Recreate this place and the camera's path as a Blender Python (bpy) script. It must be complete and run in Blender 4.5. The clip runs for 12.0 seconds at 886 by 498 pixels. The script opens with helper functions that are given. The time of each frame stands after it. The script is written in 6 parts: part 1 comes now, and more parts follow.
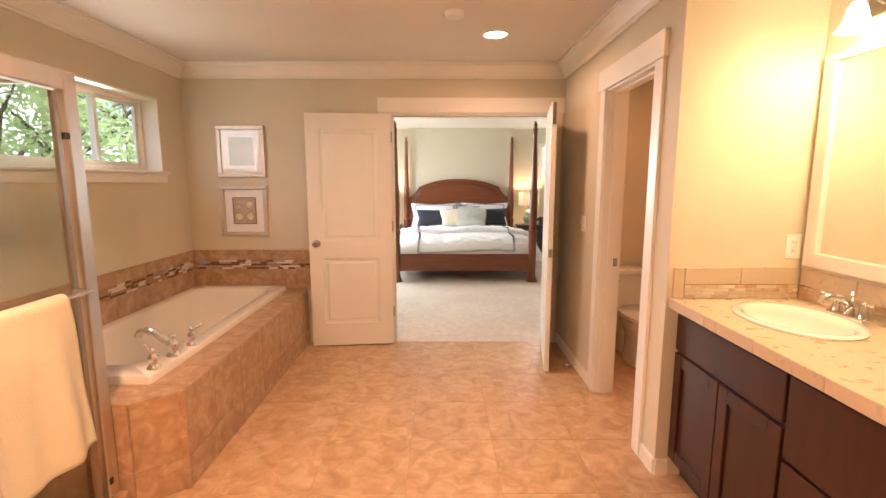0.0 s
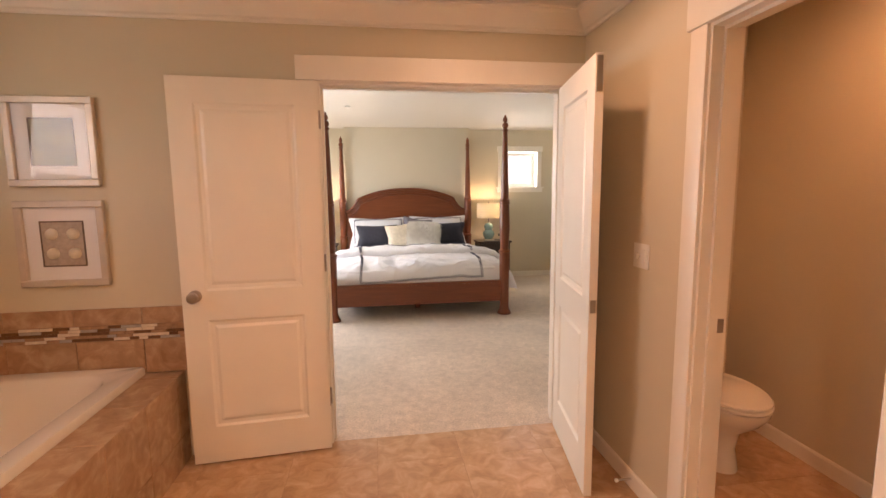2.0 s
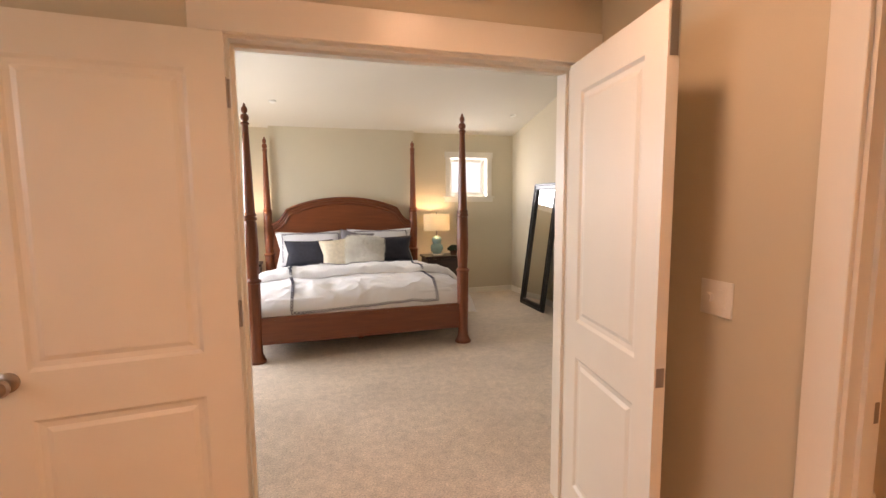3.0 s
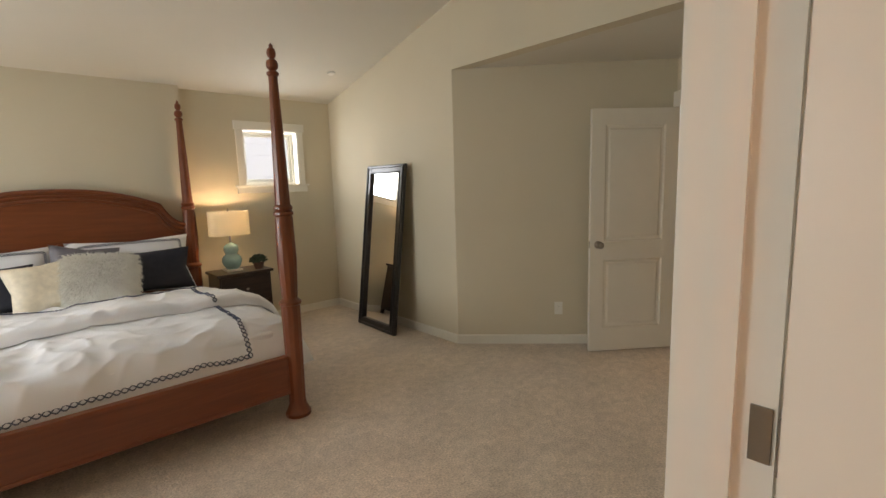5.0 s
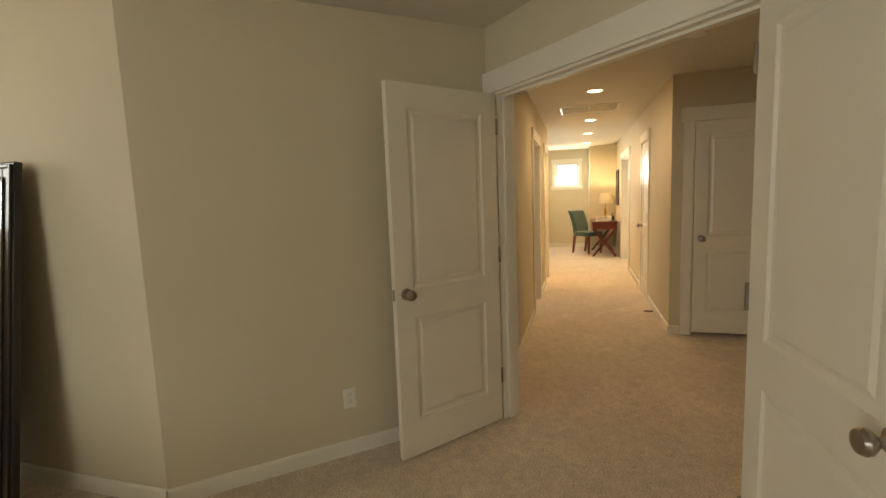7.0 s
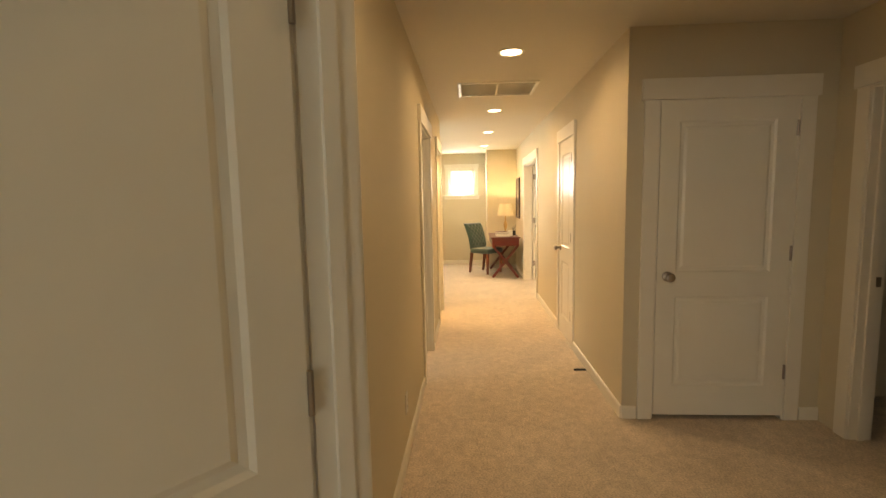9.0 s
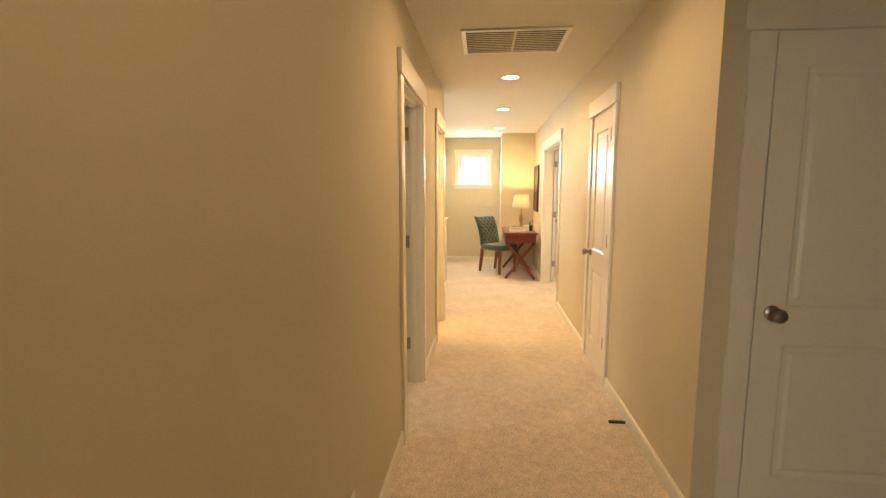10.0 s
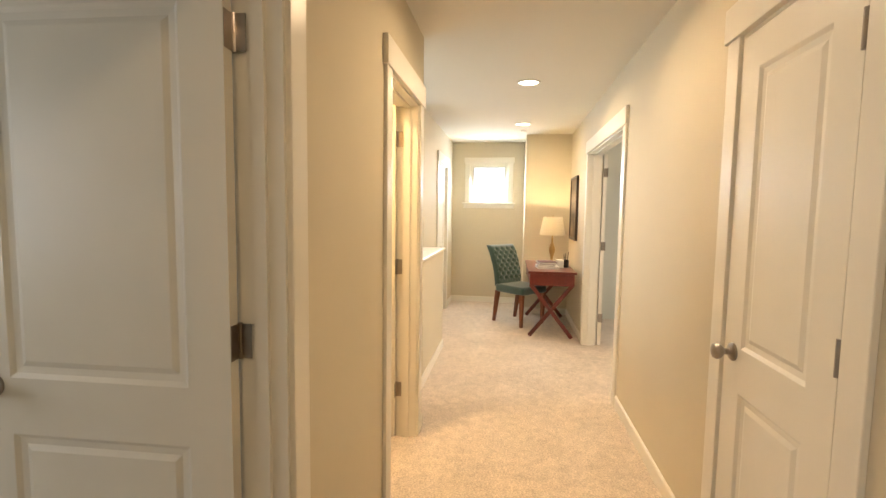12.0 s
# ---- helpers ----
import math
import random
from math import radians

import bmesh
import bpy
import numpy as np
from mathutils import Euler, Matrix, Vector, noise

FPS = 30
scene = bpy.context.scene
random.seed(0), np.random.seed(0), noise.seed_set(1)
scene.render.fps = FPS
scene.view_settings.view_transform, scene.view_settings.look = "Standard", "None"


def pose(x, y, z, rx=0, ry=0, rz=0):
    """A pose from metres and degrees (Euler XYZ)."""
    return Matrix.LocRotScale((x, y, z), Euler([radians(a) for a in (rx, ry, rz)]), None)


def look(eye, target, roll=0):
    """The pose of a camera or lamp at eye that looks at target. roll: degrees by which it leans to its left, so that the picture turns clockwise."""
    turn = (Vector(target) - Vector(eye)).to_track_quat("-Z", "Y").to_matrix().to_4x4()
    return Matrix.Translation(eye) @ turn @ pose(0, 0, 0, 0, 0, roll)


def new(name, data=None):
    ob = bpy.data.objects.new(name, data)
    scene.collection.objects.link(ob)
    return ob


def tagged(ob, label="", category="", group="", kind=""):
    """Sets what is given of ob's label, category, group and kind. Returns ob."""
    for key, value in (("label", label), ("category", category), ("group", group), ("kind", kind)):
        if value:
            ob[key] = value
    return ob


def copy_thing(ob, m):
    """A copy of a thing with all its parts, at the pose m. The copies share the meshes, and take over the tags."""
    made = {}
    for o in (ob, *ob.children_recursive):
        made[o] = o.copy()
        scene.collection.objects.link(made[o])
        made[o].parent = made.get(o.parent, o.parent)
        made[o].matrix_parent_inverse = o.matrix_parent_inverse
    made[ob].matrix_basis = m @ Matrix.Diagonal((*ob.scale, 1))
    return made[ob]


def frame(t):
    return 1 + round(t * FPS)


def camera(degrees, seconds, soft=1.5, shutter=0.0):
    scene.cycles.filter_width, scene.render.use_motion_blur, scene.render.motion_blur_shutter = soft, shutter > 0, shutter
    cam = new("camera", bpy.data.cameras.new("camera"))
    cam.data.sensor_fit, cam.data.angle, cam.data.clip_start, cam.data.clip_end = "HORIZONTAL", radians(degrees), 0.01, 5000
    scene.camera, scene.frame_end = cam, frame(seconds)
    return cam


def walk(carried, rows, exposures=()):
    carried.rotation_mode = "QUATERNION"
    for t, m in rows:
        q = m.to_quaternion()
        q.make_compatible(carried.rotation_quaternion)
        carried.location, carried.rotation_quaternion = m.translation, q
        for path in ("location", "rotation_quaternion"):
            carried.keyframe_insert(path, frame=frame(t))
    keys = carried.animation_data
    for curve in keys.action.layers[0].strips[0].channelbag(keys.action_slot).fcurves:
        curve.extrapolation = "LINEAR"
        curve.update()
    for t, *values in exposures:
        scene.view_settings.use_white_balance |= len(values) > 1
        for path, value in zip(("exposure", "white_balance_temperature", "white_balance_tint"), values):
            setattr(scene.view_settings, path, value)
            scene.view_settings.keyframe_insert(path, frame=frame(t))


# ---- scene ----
cam = camera(87.8, 12.0)
PATH = [
    (0, (-0.053, 0.001, 1.456), (-0.042, 1.98, 1.17), -0.0),
    (0.5, (-0.076, 0.305, 1.454), (0.004, 2.288, 1.203), 0.7),
    (1, (-0.105, 0.67, 1.454), (-0.022, 2.654, 1.218), -0.1),
    (1.5, (-0.153, 1.064, 1.456), (0.027, 3.042, 1.223), 0.0),
    (2, (-0.193, 1.475, 1.453), (0.092, 3.439, 1.207), -0.6),
    (2.5, (-0.221, 1.881, 1.45), (0.165, 3.83, 1.22), -1.0),
    (3, (-0.247, 2.29, 1.473), (0.329, 4.193, 1.26), -0.5),
    (3.2, (-0.233, 2.437, 1.451), (0.407, 4.321, 1.253), -0.3),
    (4.8, (0.035, 3.776, 1.447), (1.286, 5.314, 1.178), -1.6),
    (5, (0.101, 3.933, 1.463), (1.434, 5.398, 1.187), -1.7),
    (5.5, (0.309, 4.271, 1.461), (1.837, 5.536, 1.202), -1.7),
    (6, (0.613, 4.565, 1.446), (2.314, 5.591, 1.212), -1.7),
    (6.5, (0.961, 4.807, 1.441), (2.79, 5.588, 1.226), -1.7),
    (7, (1.354, 4.984, 1.446), (3.257, 5.552, 1.216), -2.2),
    (7.5, (1.822, 5.104, 1.456), (3.761, 5.523, 1.203), -2.6),
    (7.7, (1.975, 5.13, 1.458), (3.924, 5.5, 1.202), -2.5),
    (9.3, (3.54, 5.128, 1.458), (5.527, 5.226, 1.249), -0.9),
    (9.5, (3.718, 5.097, 1.457), (5.703, 5.208, 1.240), -0.55),
    (10, (4.292, 5.041, 1.444), (6.268, 5.222, 1.191), -0.0),
    (10.5, (4.812, 5.014, 1.432), (6.781, 5.241, 1.166), 0.7),
    (11, (5.39, 4.958, 1.429), (7.352, 5.26, 1.187), 0.0),
    (11.5, (5.95, 4.936, 1.421), (7.916, 5.255, 1.234), 0.4),
    (12, (6.52, 4.94, 1.411), (8.493, 5.228, 1.25), 0.8),
]
walk(cam, [(t, look(eye, target, roll)) for t, eye, target, roll in PATH],
     exposures=[(0, 0.97, 6600, 20), (1.5, 0.6, 7150, 29), (3, 0.42, 7150, 26), (5, -0.06, 6950, 18), (6.5, -0.17, 7400, 15), (7.5, -0.2, 8400, 11), (9.5, 0.02, 8400, 15), (10.4, 0.05, 7200, 14), (11.3, -0.28, 6900, 14), (12, -0.14, 6400, 14)])


# ---------- world, sun, large lights ----------
world = bpy.data.worlds.new("sky")
scene.world = world
world.use_nodes = True
_nt = world.node_tree
_sky = _nt.nodes.new("ShaderNodeTexSky")
_sky.sky_type = "NISHITA"
_sky.sun_disc = False
_sky.sun_elevation, _sky.sun_rotation = radians(52), radians(157)
_bg = _nt.nodes["Background"]
_bg.inputs["Strength"].default_value = 0.15
_nt.links.new(_sky.outputs[0], _bg.inputs[0])


def lamp(kind, name, m, energy, color, **kw):
    data = bpy.data.lights.new(name, kind)
    data.energy, data.color = energy, color
    for k, v in kw.items():
        if k == "size":
            data.size = v
        elif k == "size_y":
            data.shape, data.size_y = "RECTANGLE", v
        elif k == "radius":
            data.shadow_soft_size = v
        elif k == "angle":
            data.angle = v
        elif k == "spread":
            data.spread = v
    ob = new(name, data)
    ob.matrix_world = m
    return ob


DAY = (0.85, 0.95, 1.0)
WARM = (1.0, 0.58, 0.35)
AMBER = (1.0, 0.66, 0.32)
lamp("SUN", "sun", look((0, 0, 10), (-3.05, 7.2, 0)), 4.8, (1, 0.97, 0.92), angle=radians(3))
# daylight standing in the window openings
lamp("AREA", "daylight_bed_west", look((-2.23, 7.35, 1.52), (0, 6.4, 0.55)), 72, DAY, size=1.95, size_y=1.4)
lamp("AREA", "daylight_bed_north", look((2.225, 9.115, 1.815), (2.225, 8, 1.80)), 9, DAY, size=0.58, size_y=0.56)
lamp("AREA", "daylight_bed_north_b", look((-1.625, 9.115, 1.815), (-1.625, 8, 1.80)), 9, DAY, size=0.58, size_y=0.56)
lamp("AREA", "daylight_bath", look((-2.36, 2.74, 1.82), (0, 2.74, 1.5)), 9, (1.0, 0.98, 0.92), size=1.1, size_y=0.9)
lamp("AREA", "daylight_stairwell", look((10.4, 7.62, 1.6), (10.4, 6, 1.3)), 34, DAY, size=1.2, size_y=1.1)
lamp("AREA", "daylight_hall", look((13.80, 5.29, 1.87), (12, 5.15, 1.2)), 36, DAY, size=0.58, size_y=0.58)

# ---------- materials ----------
def mat(name, color, rough=0.5, metal=0.0, vary=0.06, scale=3.0, bump=0.0, bscale=60.0, bdist=0.002, spec=0.5, coat=0.0, sheen=0.0, fine=0.0):
    """Paint-like surface: colour varied at two scales, with fine relief."""
    m = bpy.data.materials.new(name)
    m.use_nodes = True
    nt = m.node_tree
    b = nt.nodes["Principled BSDF"]
    b.inputs["Roughness"].default_value = rough
    b.inputs["Metallic"].default_value = metal
    b.inputs["Specular IOR Level"].default_value = spec
    b.inputs["Coat Weight"].default_value = coat
    b.inputs["Sheen Weight"].default_value = sheen
    geo = nt.nodes.new("ShaderNodeTexCoord")
    n1 = nt.nodes.new("ShaderNodeTexNoise")
    n1.inputs["Scale"].default_value = scale
    n1.inputs["Detail"].default_value = 5
    nt.links.new(geo.outputs["Object"], n1.inputs["Vector"])
    r = nt.nodes.new("ShaderNodeValToRGB")
    lo = [max(0, c * (1 - vary)) for c in color]
    hi = [min(1, c * (1 + vary)) for c in color]
    r.color_ramp.elements[0].color, r.color_ramp.elements[1].color = (*lo, 1), (*hi, 1)
    r.color_ramp.elements[0].position, r.color_ramp.elements[1].position = 0.3, 0.7
    nt.links.new(n1.outputs["Fac"], r.inputs[0])
    nt.links.new(r.outputs[0], b.inputs["Base Color"])
    if bump:
        n2 = nt.nodes.new("ShaderNodeTexNoise")
        n2.inputs["Scale"].default_value = bscale
        n2.inputs["Detail"].default_value = 4
        nt.links.new(geo.outputs["Object"], n2.inputs["Vector"])
        bp = nt.nodes.new("ShaderNodeBump")
        bp.inputs["Strength"].default_value = bump
        bp.inputs["Distance"].default_value = bdist
        nt.links.new(n2.outputs["Fac"], bp.inputs["Height"])
        nt.links.new(bp.outputs[0], b.inputs["Normal"])
        if fine:
            mx = nt.nodes.new("ShaderNodeMixRGB")
            mx.blend_type = "MULTIPLY"
            mx.inputs[0].default_value = fine
            nt.links.new(r.outputs[0], mx.inputs[1])
            r2 = nt.nodes.new("ShaderNodeValToRGB")
            r2.color_ramp.elements[0].position, r2.color_ramp.elements[1].position = 0.25, 0.70
            nt.links.new(n2.outputs["Fac"], r2.inputs[0])
            nt.links.new(r2.outputs[0], mx.inputs[2])
            nt.links.new(mx.outputs[0], b.inputs["Base Color"])
    return m


def wood(name, a, b2, rough=0.35, axis=2, stretch=14.0, coat=0.25):
    """Stained wood with grain along an axis of the object."""
    m = bpy.data.materials.new(name)
    m.use_nodes = True
    nt = m.node_tree
    b = nt.nodes["Principled BSDF"]
    b.inputs["Roughness"].default_value = rough
    b.inputs["Coat Weight"].default_value = coat
    b.inputs["Coat Roughness"].default_value = 0.2
    tc = nt.nodes.new("ShaderNodeTexCoord")
    mp = nt.nodes.new("ShaderNodeMapping")
    sc = [stretch] * 3
    sc[axis] = 1.2
    mp.inputs["Scale"].default_value = sc
    nt.links.new(tc.outputs["Object"], mp.inputs[0])
    n = nt.nodes.new("ShaderNodeTexNoise")
    n.inputs["Scale"].default_value = 2.5
    n.inputs["Detail"].default_value = 7
    n.inputs["Distortion"].default_value = 0.6
    nt.links.new(mp.outputs[0], n.inputs["Vector"])
    r = nt.nodes.new("ShaderNodeValToRGB")
    r.color_ramp.elements[0].color, r.color_ramp.elements[1].color = (*a, 1), (*b2, 1)
    r.color_ramp.elements[0].position, r.color_ramp.elements[1].position = 0.3, 0.7
    nt.links.new(n.outputs["Fac"], r.inputs[0])
    nt.links.new(r.outputs[0], b.inputs["Base Color"])
    bp = nt.nodes.new("ShaderNodeBump")
    bp.inputs["Strength"].default_value = 0.12
    bp.inputs["Distance"].default_value = 0.001
    nt.links.new(n.outputs["Fac"], bp.inputs["Height"])
    nt.links.new(bp.outputs[0], b.inputs["Normal"])
    return m


def stone_tile(name, c1, c2, c3, rough=0.3, scale=4.0, random_shift=0.12):
    """Mottled stone-look ceramic, each piece a little different."""
    m = bpy.data.materials.new(name)
    m.use_nodes = True
    nt = m.node_tree
    b = nt.nodes["Principled BSDF"]
    b.inputs["Roughness"].default_value = rough
    tc = nt.nodes.new("ShaderNodeTexCoord")
    oi = nt.nodes.new("ShaderNodeObjectInfo")
    add = nt.nodes.new("ShaderNodeVectorMath")
    add.operation = "MULTIPLY_ADD"
    nt.links.new(oi.outputs["Random"], add.inputs[0])
    add.inputs[1].default_value = (37, 19, 11)
    nt.links.new(tc.outputs["Object"], add.inputs[2])
    n = nt.nodes.new("ShaderNodeTexNoise")
    n.inputs["Scale"].default_value, n.inputs["Detail"].default_value, n.inputs["Roughness"].default_value = scale, 9, 0.62
    n.inputs["Distortion"].default_value = 0.8
    nt.links.new(add.outputs[0], n.inputs["Vector"])
    r = nt.nodes.new("ShaderNodeValToRGB")
    e = r.color_ramp.elements
    e[0].color, e[0].position = (*c1, 1), 0.32
    e[1].color, e[1].position = (*c3, 1), 0.68
    k = e.new(0.5)
    k.color = (*c2, 1)
    nt.links.new(n.outputs["Fac"], r.inputs[0])
    hs = nt.nodes.new("ShaderNodeHueSaturation")
    mr = nt.nodes.new("ShaderNodeMapRange")
    mr.inputs["To Min"].default_value, mr.inputs["To Max"].default_value = 1 - random_shift, 1 + random_shift
    nt.links.new(oi.outputs["Random"], mr.inputs["Value"])
    nt.links.new(mr.outputs[0], hs.inputs["Value"])
    nt.links.new(r.outputs[0], hs.inputs["Color"])
    nt.links.new(hs.outputs[0], b.inputs["Base Color"])
    n2 = nt.nodes.new("ShaderNodeTexNoise")
    n2.inputs["Scale"].default_value, n2.inputs["Detail"].default_value = 22, 6
    nt.links.new(tc.outputs["Object"], n2.inputs["Vector"])
    bp = nt.nodes.new("ShaderNodeBump")
    bp.inputs["Strength"].default_value, bp.inputs["Distance"].default_value = 0.08, 0.001
    nt.links.new(n2.outputs["Fac"], bp.inputs["Height"])
    nt.links.new(bp.outputs[0], b.inputs["Normal"])
    mr2 = nt.nodes.new("ShaderNodeMapRange")
    mr2.inputs["To Min"].default_value, mr2.inputs["To Max"].default_value = rough - 0.1, rough + 0.15
    nt.links.new(n2.outputs["Fac"], mr2.inputs["Value"])
    nt.links.new(mr2.outputs[0], b.inputs["Roughness"])
    return m


def carpet(name, color):
    """Cut pile: broad brushed patches, soft tufts and a fine fibre grain."""
    m = bpy.data.materials.new(name)
    m.use_nodes = True
    nt = m.node_tree
    b = nt.nodes["Principled BSDF"]
    b.inputs["Roughness"].default_value = 0.95
    b.inputs["Specular IOR Level"].default_value = 0.1
    b.inputs["Sheen Weight"].default_value = 0.25
    tc = nt.nodes.new("ShaderNodeTexCoord")
    last = None
    heights = []
    for scale, detail, lo, hi, distort in ((1.6, 4, 0.90, 1.06, 1.2), (17, 5, 0.87, 1.08, 0.6), (95, 4, 0.74, 1.16, 0.0)):
        n = nt.nodes.new("ShaderNodeTexNoise")
        n.inputs["Scale"].default_value, n.inputs["Detail"].default_value, n.inputs["Distortion"].default_value = scale, detail, distort
        nt.links.new(tc.outputs["Object"], n.inputs["Vector"])
        mr = nt.nodes.new("ShaderNodeMapRange")
        mr.inputs["From Min"].default_value, mr.inputs["From Max"].default_value = 0.32, 0.68
        mr.inputs["To Min"].default_value, mr.inputs["To Max"].default_value = lo, hi
        nt.links.new(n.outputs["Fac"], mr.inputs["Value"])
        heights.append(n)
        if last is None:
            last = mr.outputs[0]
        else:
            mu = nt.nodes.new("ShaderNodeMath")
            mu.operation = "MULTIPLY"
            nt.links.new(last, mu.inputs[0])
            nt.links.new(mr.outputs[0], mu.inputs[1])
            last = mu.outputs[0]
    sc = nt.nodes.new("ShaderNodeVectorMath")
    sc.operation = "SCALE"
    sc.inputs[0].default_value = color
    nt.links.new(last, sc.inputs["Scale"])
    nt.links.new(sc.outputs[0], b.inputs["Base Color"])
    normal = None
    for n, strength, dist in ((heights[1], 0.5, 0.010), (heights[2], 0.7, 0.006)):
        bp = nt.nodes.new("ShaderNodeBump")
        bp.inputs["Strength"].default_value, bp.inputs["Distance"].default_value = strength, dist
        nt.links.new(n.outputs["Fac"], bp.inputs["Height"])
        if normal is not None:
            nt.links.new(normal, bp.inputs["Normal"])
        normal = bp.outputs[0]
    nt.links.new(normal, b.inputs["Normal"])
    return m


def glow(name, color, strength):
    m = bpy.data.materials.new(name)
    m.use_nodes = True
    b = m.node_tree.nodes["Principled BSDF"]
    b.inputs["Base Color"].default_value = (*color, 1)
    b.inputs["Emission Color"].default_value = (*color, 1)
    b.inputs["Emission Strength"].default_value = strength
    return m


def glass(name, rough=0.0, tint=(1, 1, 1)):
    m = bpy.data.materials.new(name)
    m.use_nodes = True
    nt = m.node_tree
    nt.nodes.remove(nt.nodes["Principled BSDF"])
    t = nt.nodes.new("ShaderNodeBsdfTransparent")
    t.inputs[0].default_value = (*tint, 1)
    g = nt.nodes.new("ShaderNodeBsdfGlossy")
    g.inputs["Roughness"].default_value = rough
    lw = nt.nodes.new("ShaderNodeLayerWeight")
    lw.inputs["Blend"].default_value = 0.5
    pw = nt.nodes.new("ShaderNodeMath")
    pw.operation = "POWER"
    pw.inputs[1].default_value = 4.0
    nt.links.new(lw.outputs["Facing"], pw.inputs[0])
    f = nt.nodes.new("ShaderNodeMath")
    f.operation = "MULTIPLY_ADD"
    f.inputs[1].default_value, f.inputs[2].default_value = 0.6, 0.035
    nt.links.new(pw.outputs[0], f.inputs[0])
    mx = nt.nodes.new("ShaderNodeMixShader")
    nt.links.new(f.outputs[0], mx.inputs[0])
    nt.links.new(t.outputs[0], mx.inputs[1])
    nt.links.new(g.outputs[0], mx.inputs[2])
    nt.links.new(mx.outputs[0], nt.nodes["Material Output"].inputs[0])
    return m


WALL = mat("wall_paint", (0.64, 0.575, 0.435), 0.75, vary=0.025, scale=1.3, bump=0.22, bscale=140, bdist=0.0012)
CEIL = mat("ceiling_paint", (0.70, 0.665, 0.58), 0.85, vary=0.02, scale=1.2, bump=0.3, bscale=110, bdist=0.0015)
PALE = mat("pale_grey_paint", (0.66, 0.655, 0.575), 0.75, vary=0.02, scale=1.3, bump=0.2, bscale=140, bdist=0.0012)
TRIM = mat("white_trim_paint", (0.80, 0.765, 0.675), 0.32, vary=0.02, scale=5, bump=0.05, bscale=40, bdist=0.001)
DOORP = mat("white_door_paint", (0.80, 0.765, 0.67), 0.34, vary=0.02, scale=4, bump=0.08, bscale=70, bdist=0.001)
CARPET = carpet("carpet_pile", (0.68, 0.575, 0.465))
FLOORT = stone_tile("floor_tile_glaze", (0.41, 0.245, 0.13), (0.54, 0.34, 0.19), (0.64, 0.45, 0.29), 0.30, 9.5, 0.03)
DECKT = stone_tile("deck_tile_glaze", (0.33, 0.19, 0.10), (0.42, 0.26, 0.15), (0.53, 0.37, 0.235), 0.30, 12.0, 0.02)
GROUT = mat("grout", (0.40, 0.24, 0.14), 0.9, vary=0.1, scale=20)
MOSAIC = [mat("mosaic_brown", (0.17, 0.09, 0.05), 0.2, vary=0.2, scale=30), mat("mosaic_tan", (0.38, 0.24, 0.15), 0.25, vary=0.2, scale=30),
          mat("mosaic_cream", (0.72, 0.62, 0.50), 0.2, vary=0.1, scale=30), mat("mosaic_grey", (0.40, 0.37, 0.34), 0.2, vary=0.1, scale=30)]
COUNTER = stone_tile("counter_tile_glaze", (0.562, 0.448, 0.308), (0.57, 0.455, 0.315), (0.578, 0.462, 0.322), 0.28, 20.0, 0.03)
CHROME = mat("chrome", (0.80, 0.80, 0.80), 0.10, 1.0, vary=0.03, scale=8)
BRUSHED = mat("brushed_metal", (0.62, 0.58, 0.53), 0.32, 1.0, vary=0.05, scale=9)
# near-black, stands for the shade between the ceiling vent's slats
VENT_DARK = mat("vent_gap_dark", (0.05, 0.047, 0.042), 0.9, vary=0.3, scale=40)
NICKEL = mat("satin_nickel", (0.36, 0.32, 0.28), 0.28, 1.0, vary=0.05, scale=9)
BRASS = mat("aged_brass", (0.50, 0.34, 0.14), 0.3, 1.0, vary=0.08, scale=9)
ACRYL = mat("white_acrylic", (0.80, 0.75, 0.67), 0.18, vary=0.015, scale=2, coat=0.4)
PORCE = mat("white_porcelain", (0.80, 0.77, 0.70), 0.12, vary=0.015, scale=3, coat=0.5)
CHERRY = wood("cherry_stain", (0.150, 0.035, 0.009), (0.205, 0.052, 0.014), 0.36, 2)
CHERRYX = wood("cherry_stain_cross", (0.150, 0.035, 0.009), (0.205, 0.052, 0.014), 0.36, 0)
ESPRESSO = wood("espresso_stain", (0.020, 0.010, 0.007), (0.045, 0.022, 0.014), 0.35, 0)
VANITYW = wood("vanity_stain", (0.034, 0.0065, 0.003), (0.047, 0.0105, 0.005), 0.42, 2, coat=0.1)
REDWOOD = wood("red_mahogany_stain", (0.10, 0.012, 0.008), (0.15, 0.022, 0.013), 0.28, 0)
BLACKW = mat("black_lacquer", (0.012, 0.010, 0.009), 0.28, vary=0.15, scale=12, coat=0.3)
LINEN = mat("white_linen", (0.78, 0.785, 0.80), 0.9, vary=0.02, scale=3, bump=0.2, bscale=260, bdist=0.001, sheen=0.2)
CREAM = mat("cream_silk", (0.70, 0.62, 0.47), 0.6, vary=0.10, scale=26, bump=0.3, bscale=50, bdist=0.003)
FUR = mat("cream_fur", (0.95, 0.92, 0.85), 0.95, vary=0.08, scale=10, bump=0.8, bscale=60, bdist=0.01, sheen=0.4)
NAVY = mat("charcoal_linen", (0.030, 0.032, 0.045), 0.9, vary=0.12, scale=30, bump=0.4, bscale=300, bdist=0.001)
PEWTER = mat("pewter_satin", (0.16, 0.15, 0.17), 0.5, vary=0.15, scale=18, bump=0.2, bscale=80)
EMBRO = mat("slate_embroidery", (0.09, 0.10, 0.14), 0.85, vary=0.15, scale=90)
TOWEL = mat("ivory_terry", (0.74, 0.66, 0.47), 0.95, vary=0.04, scale=7, bump=1.0, bscale=240, bdist=0.004, sheen=0.3)
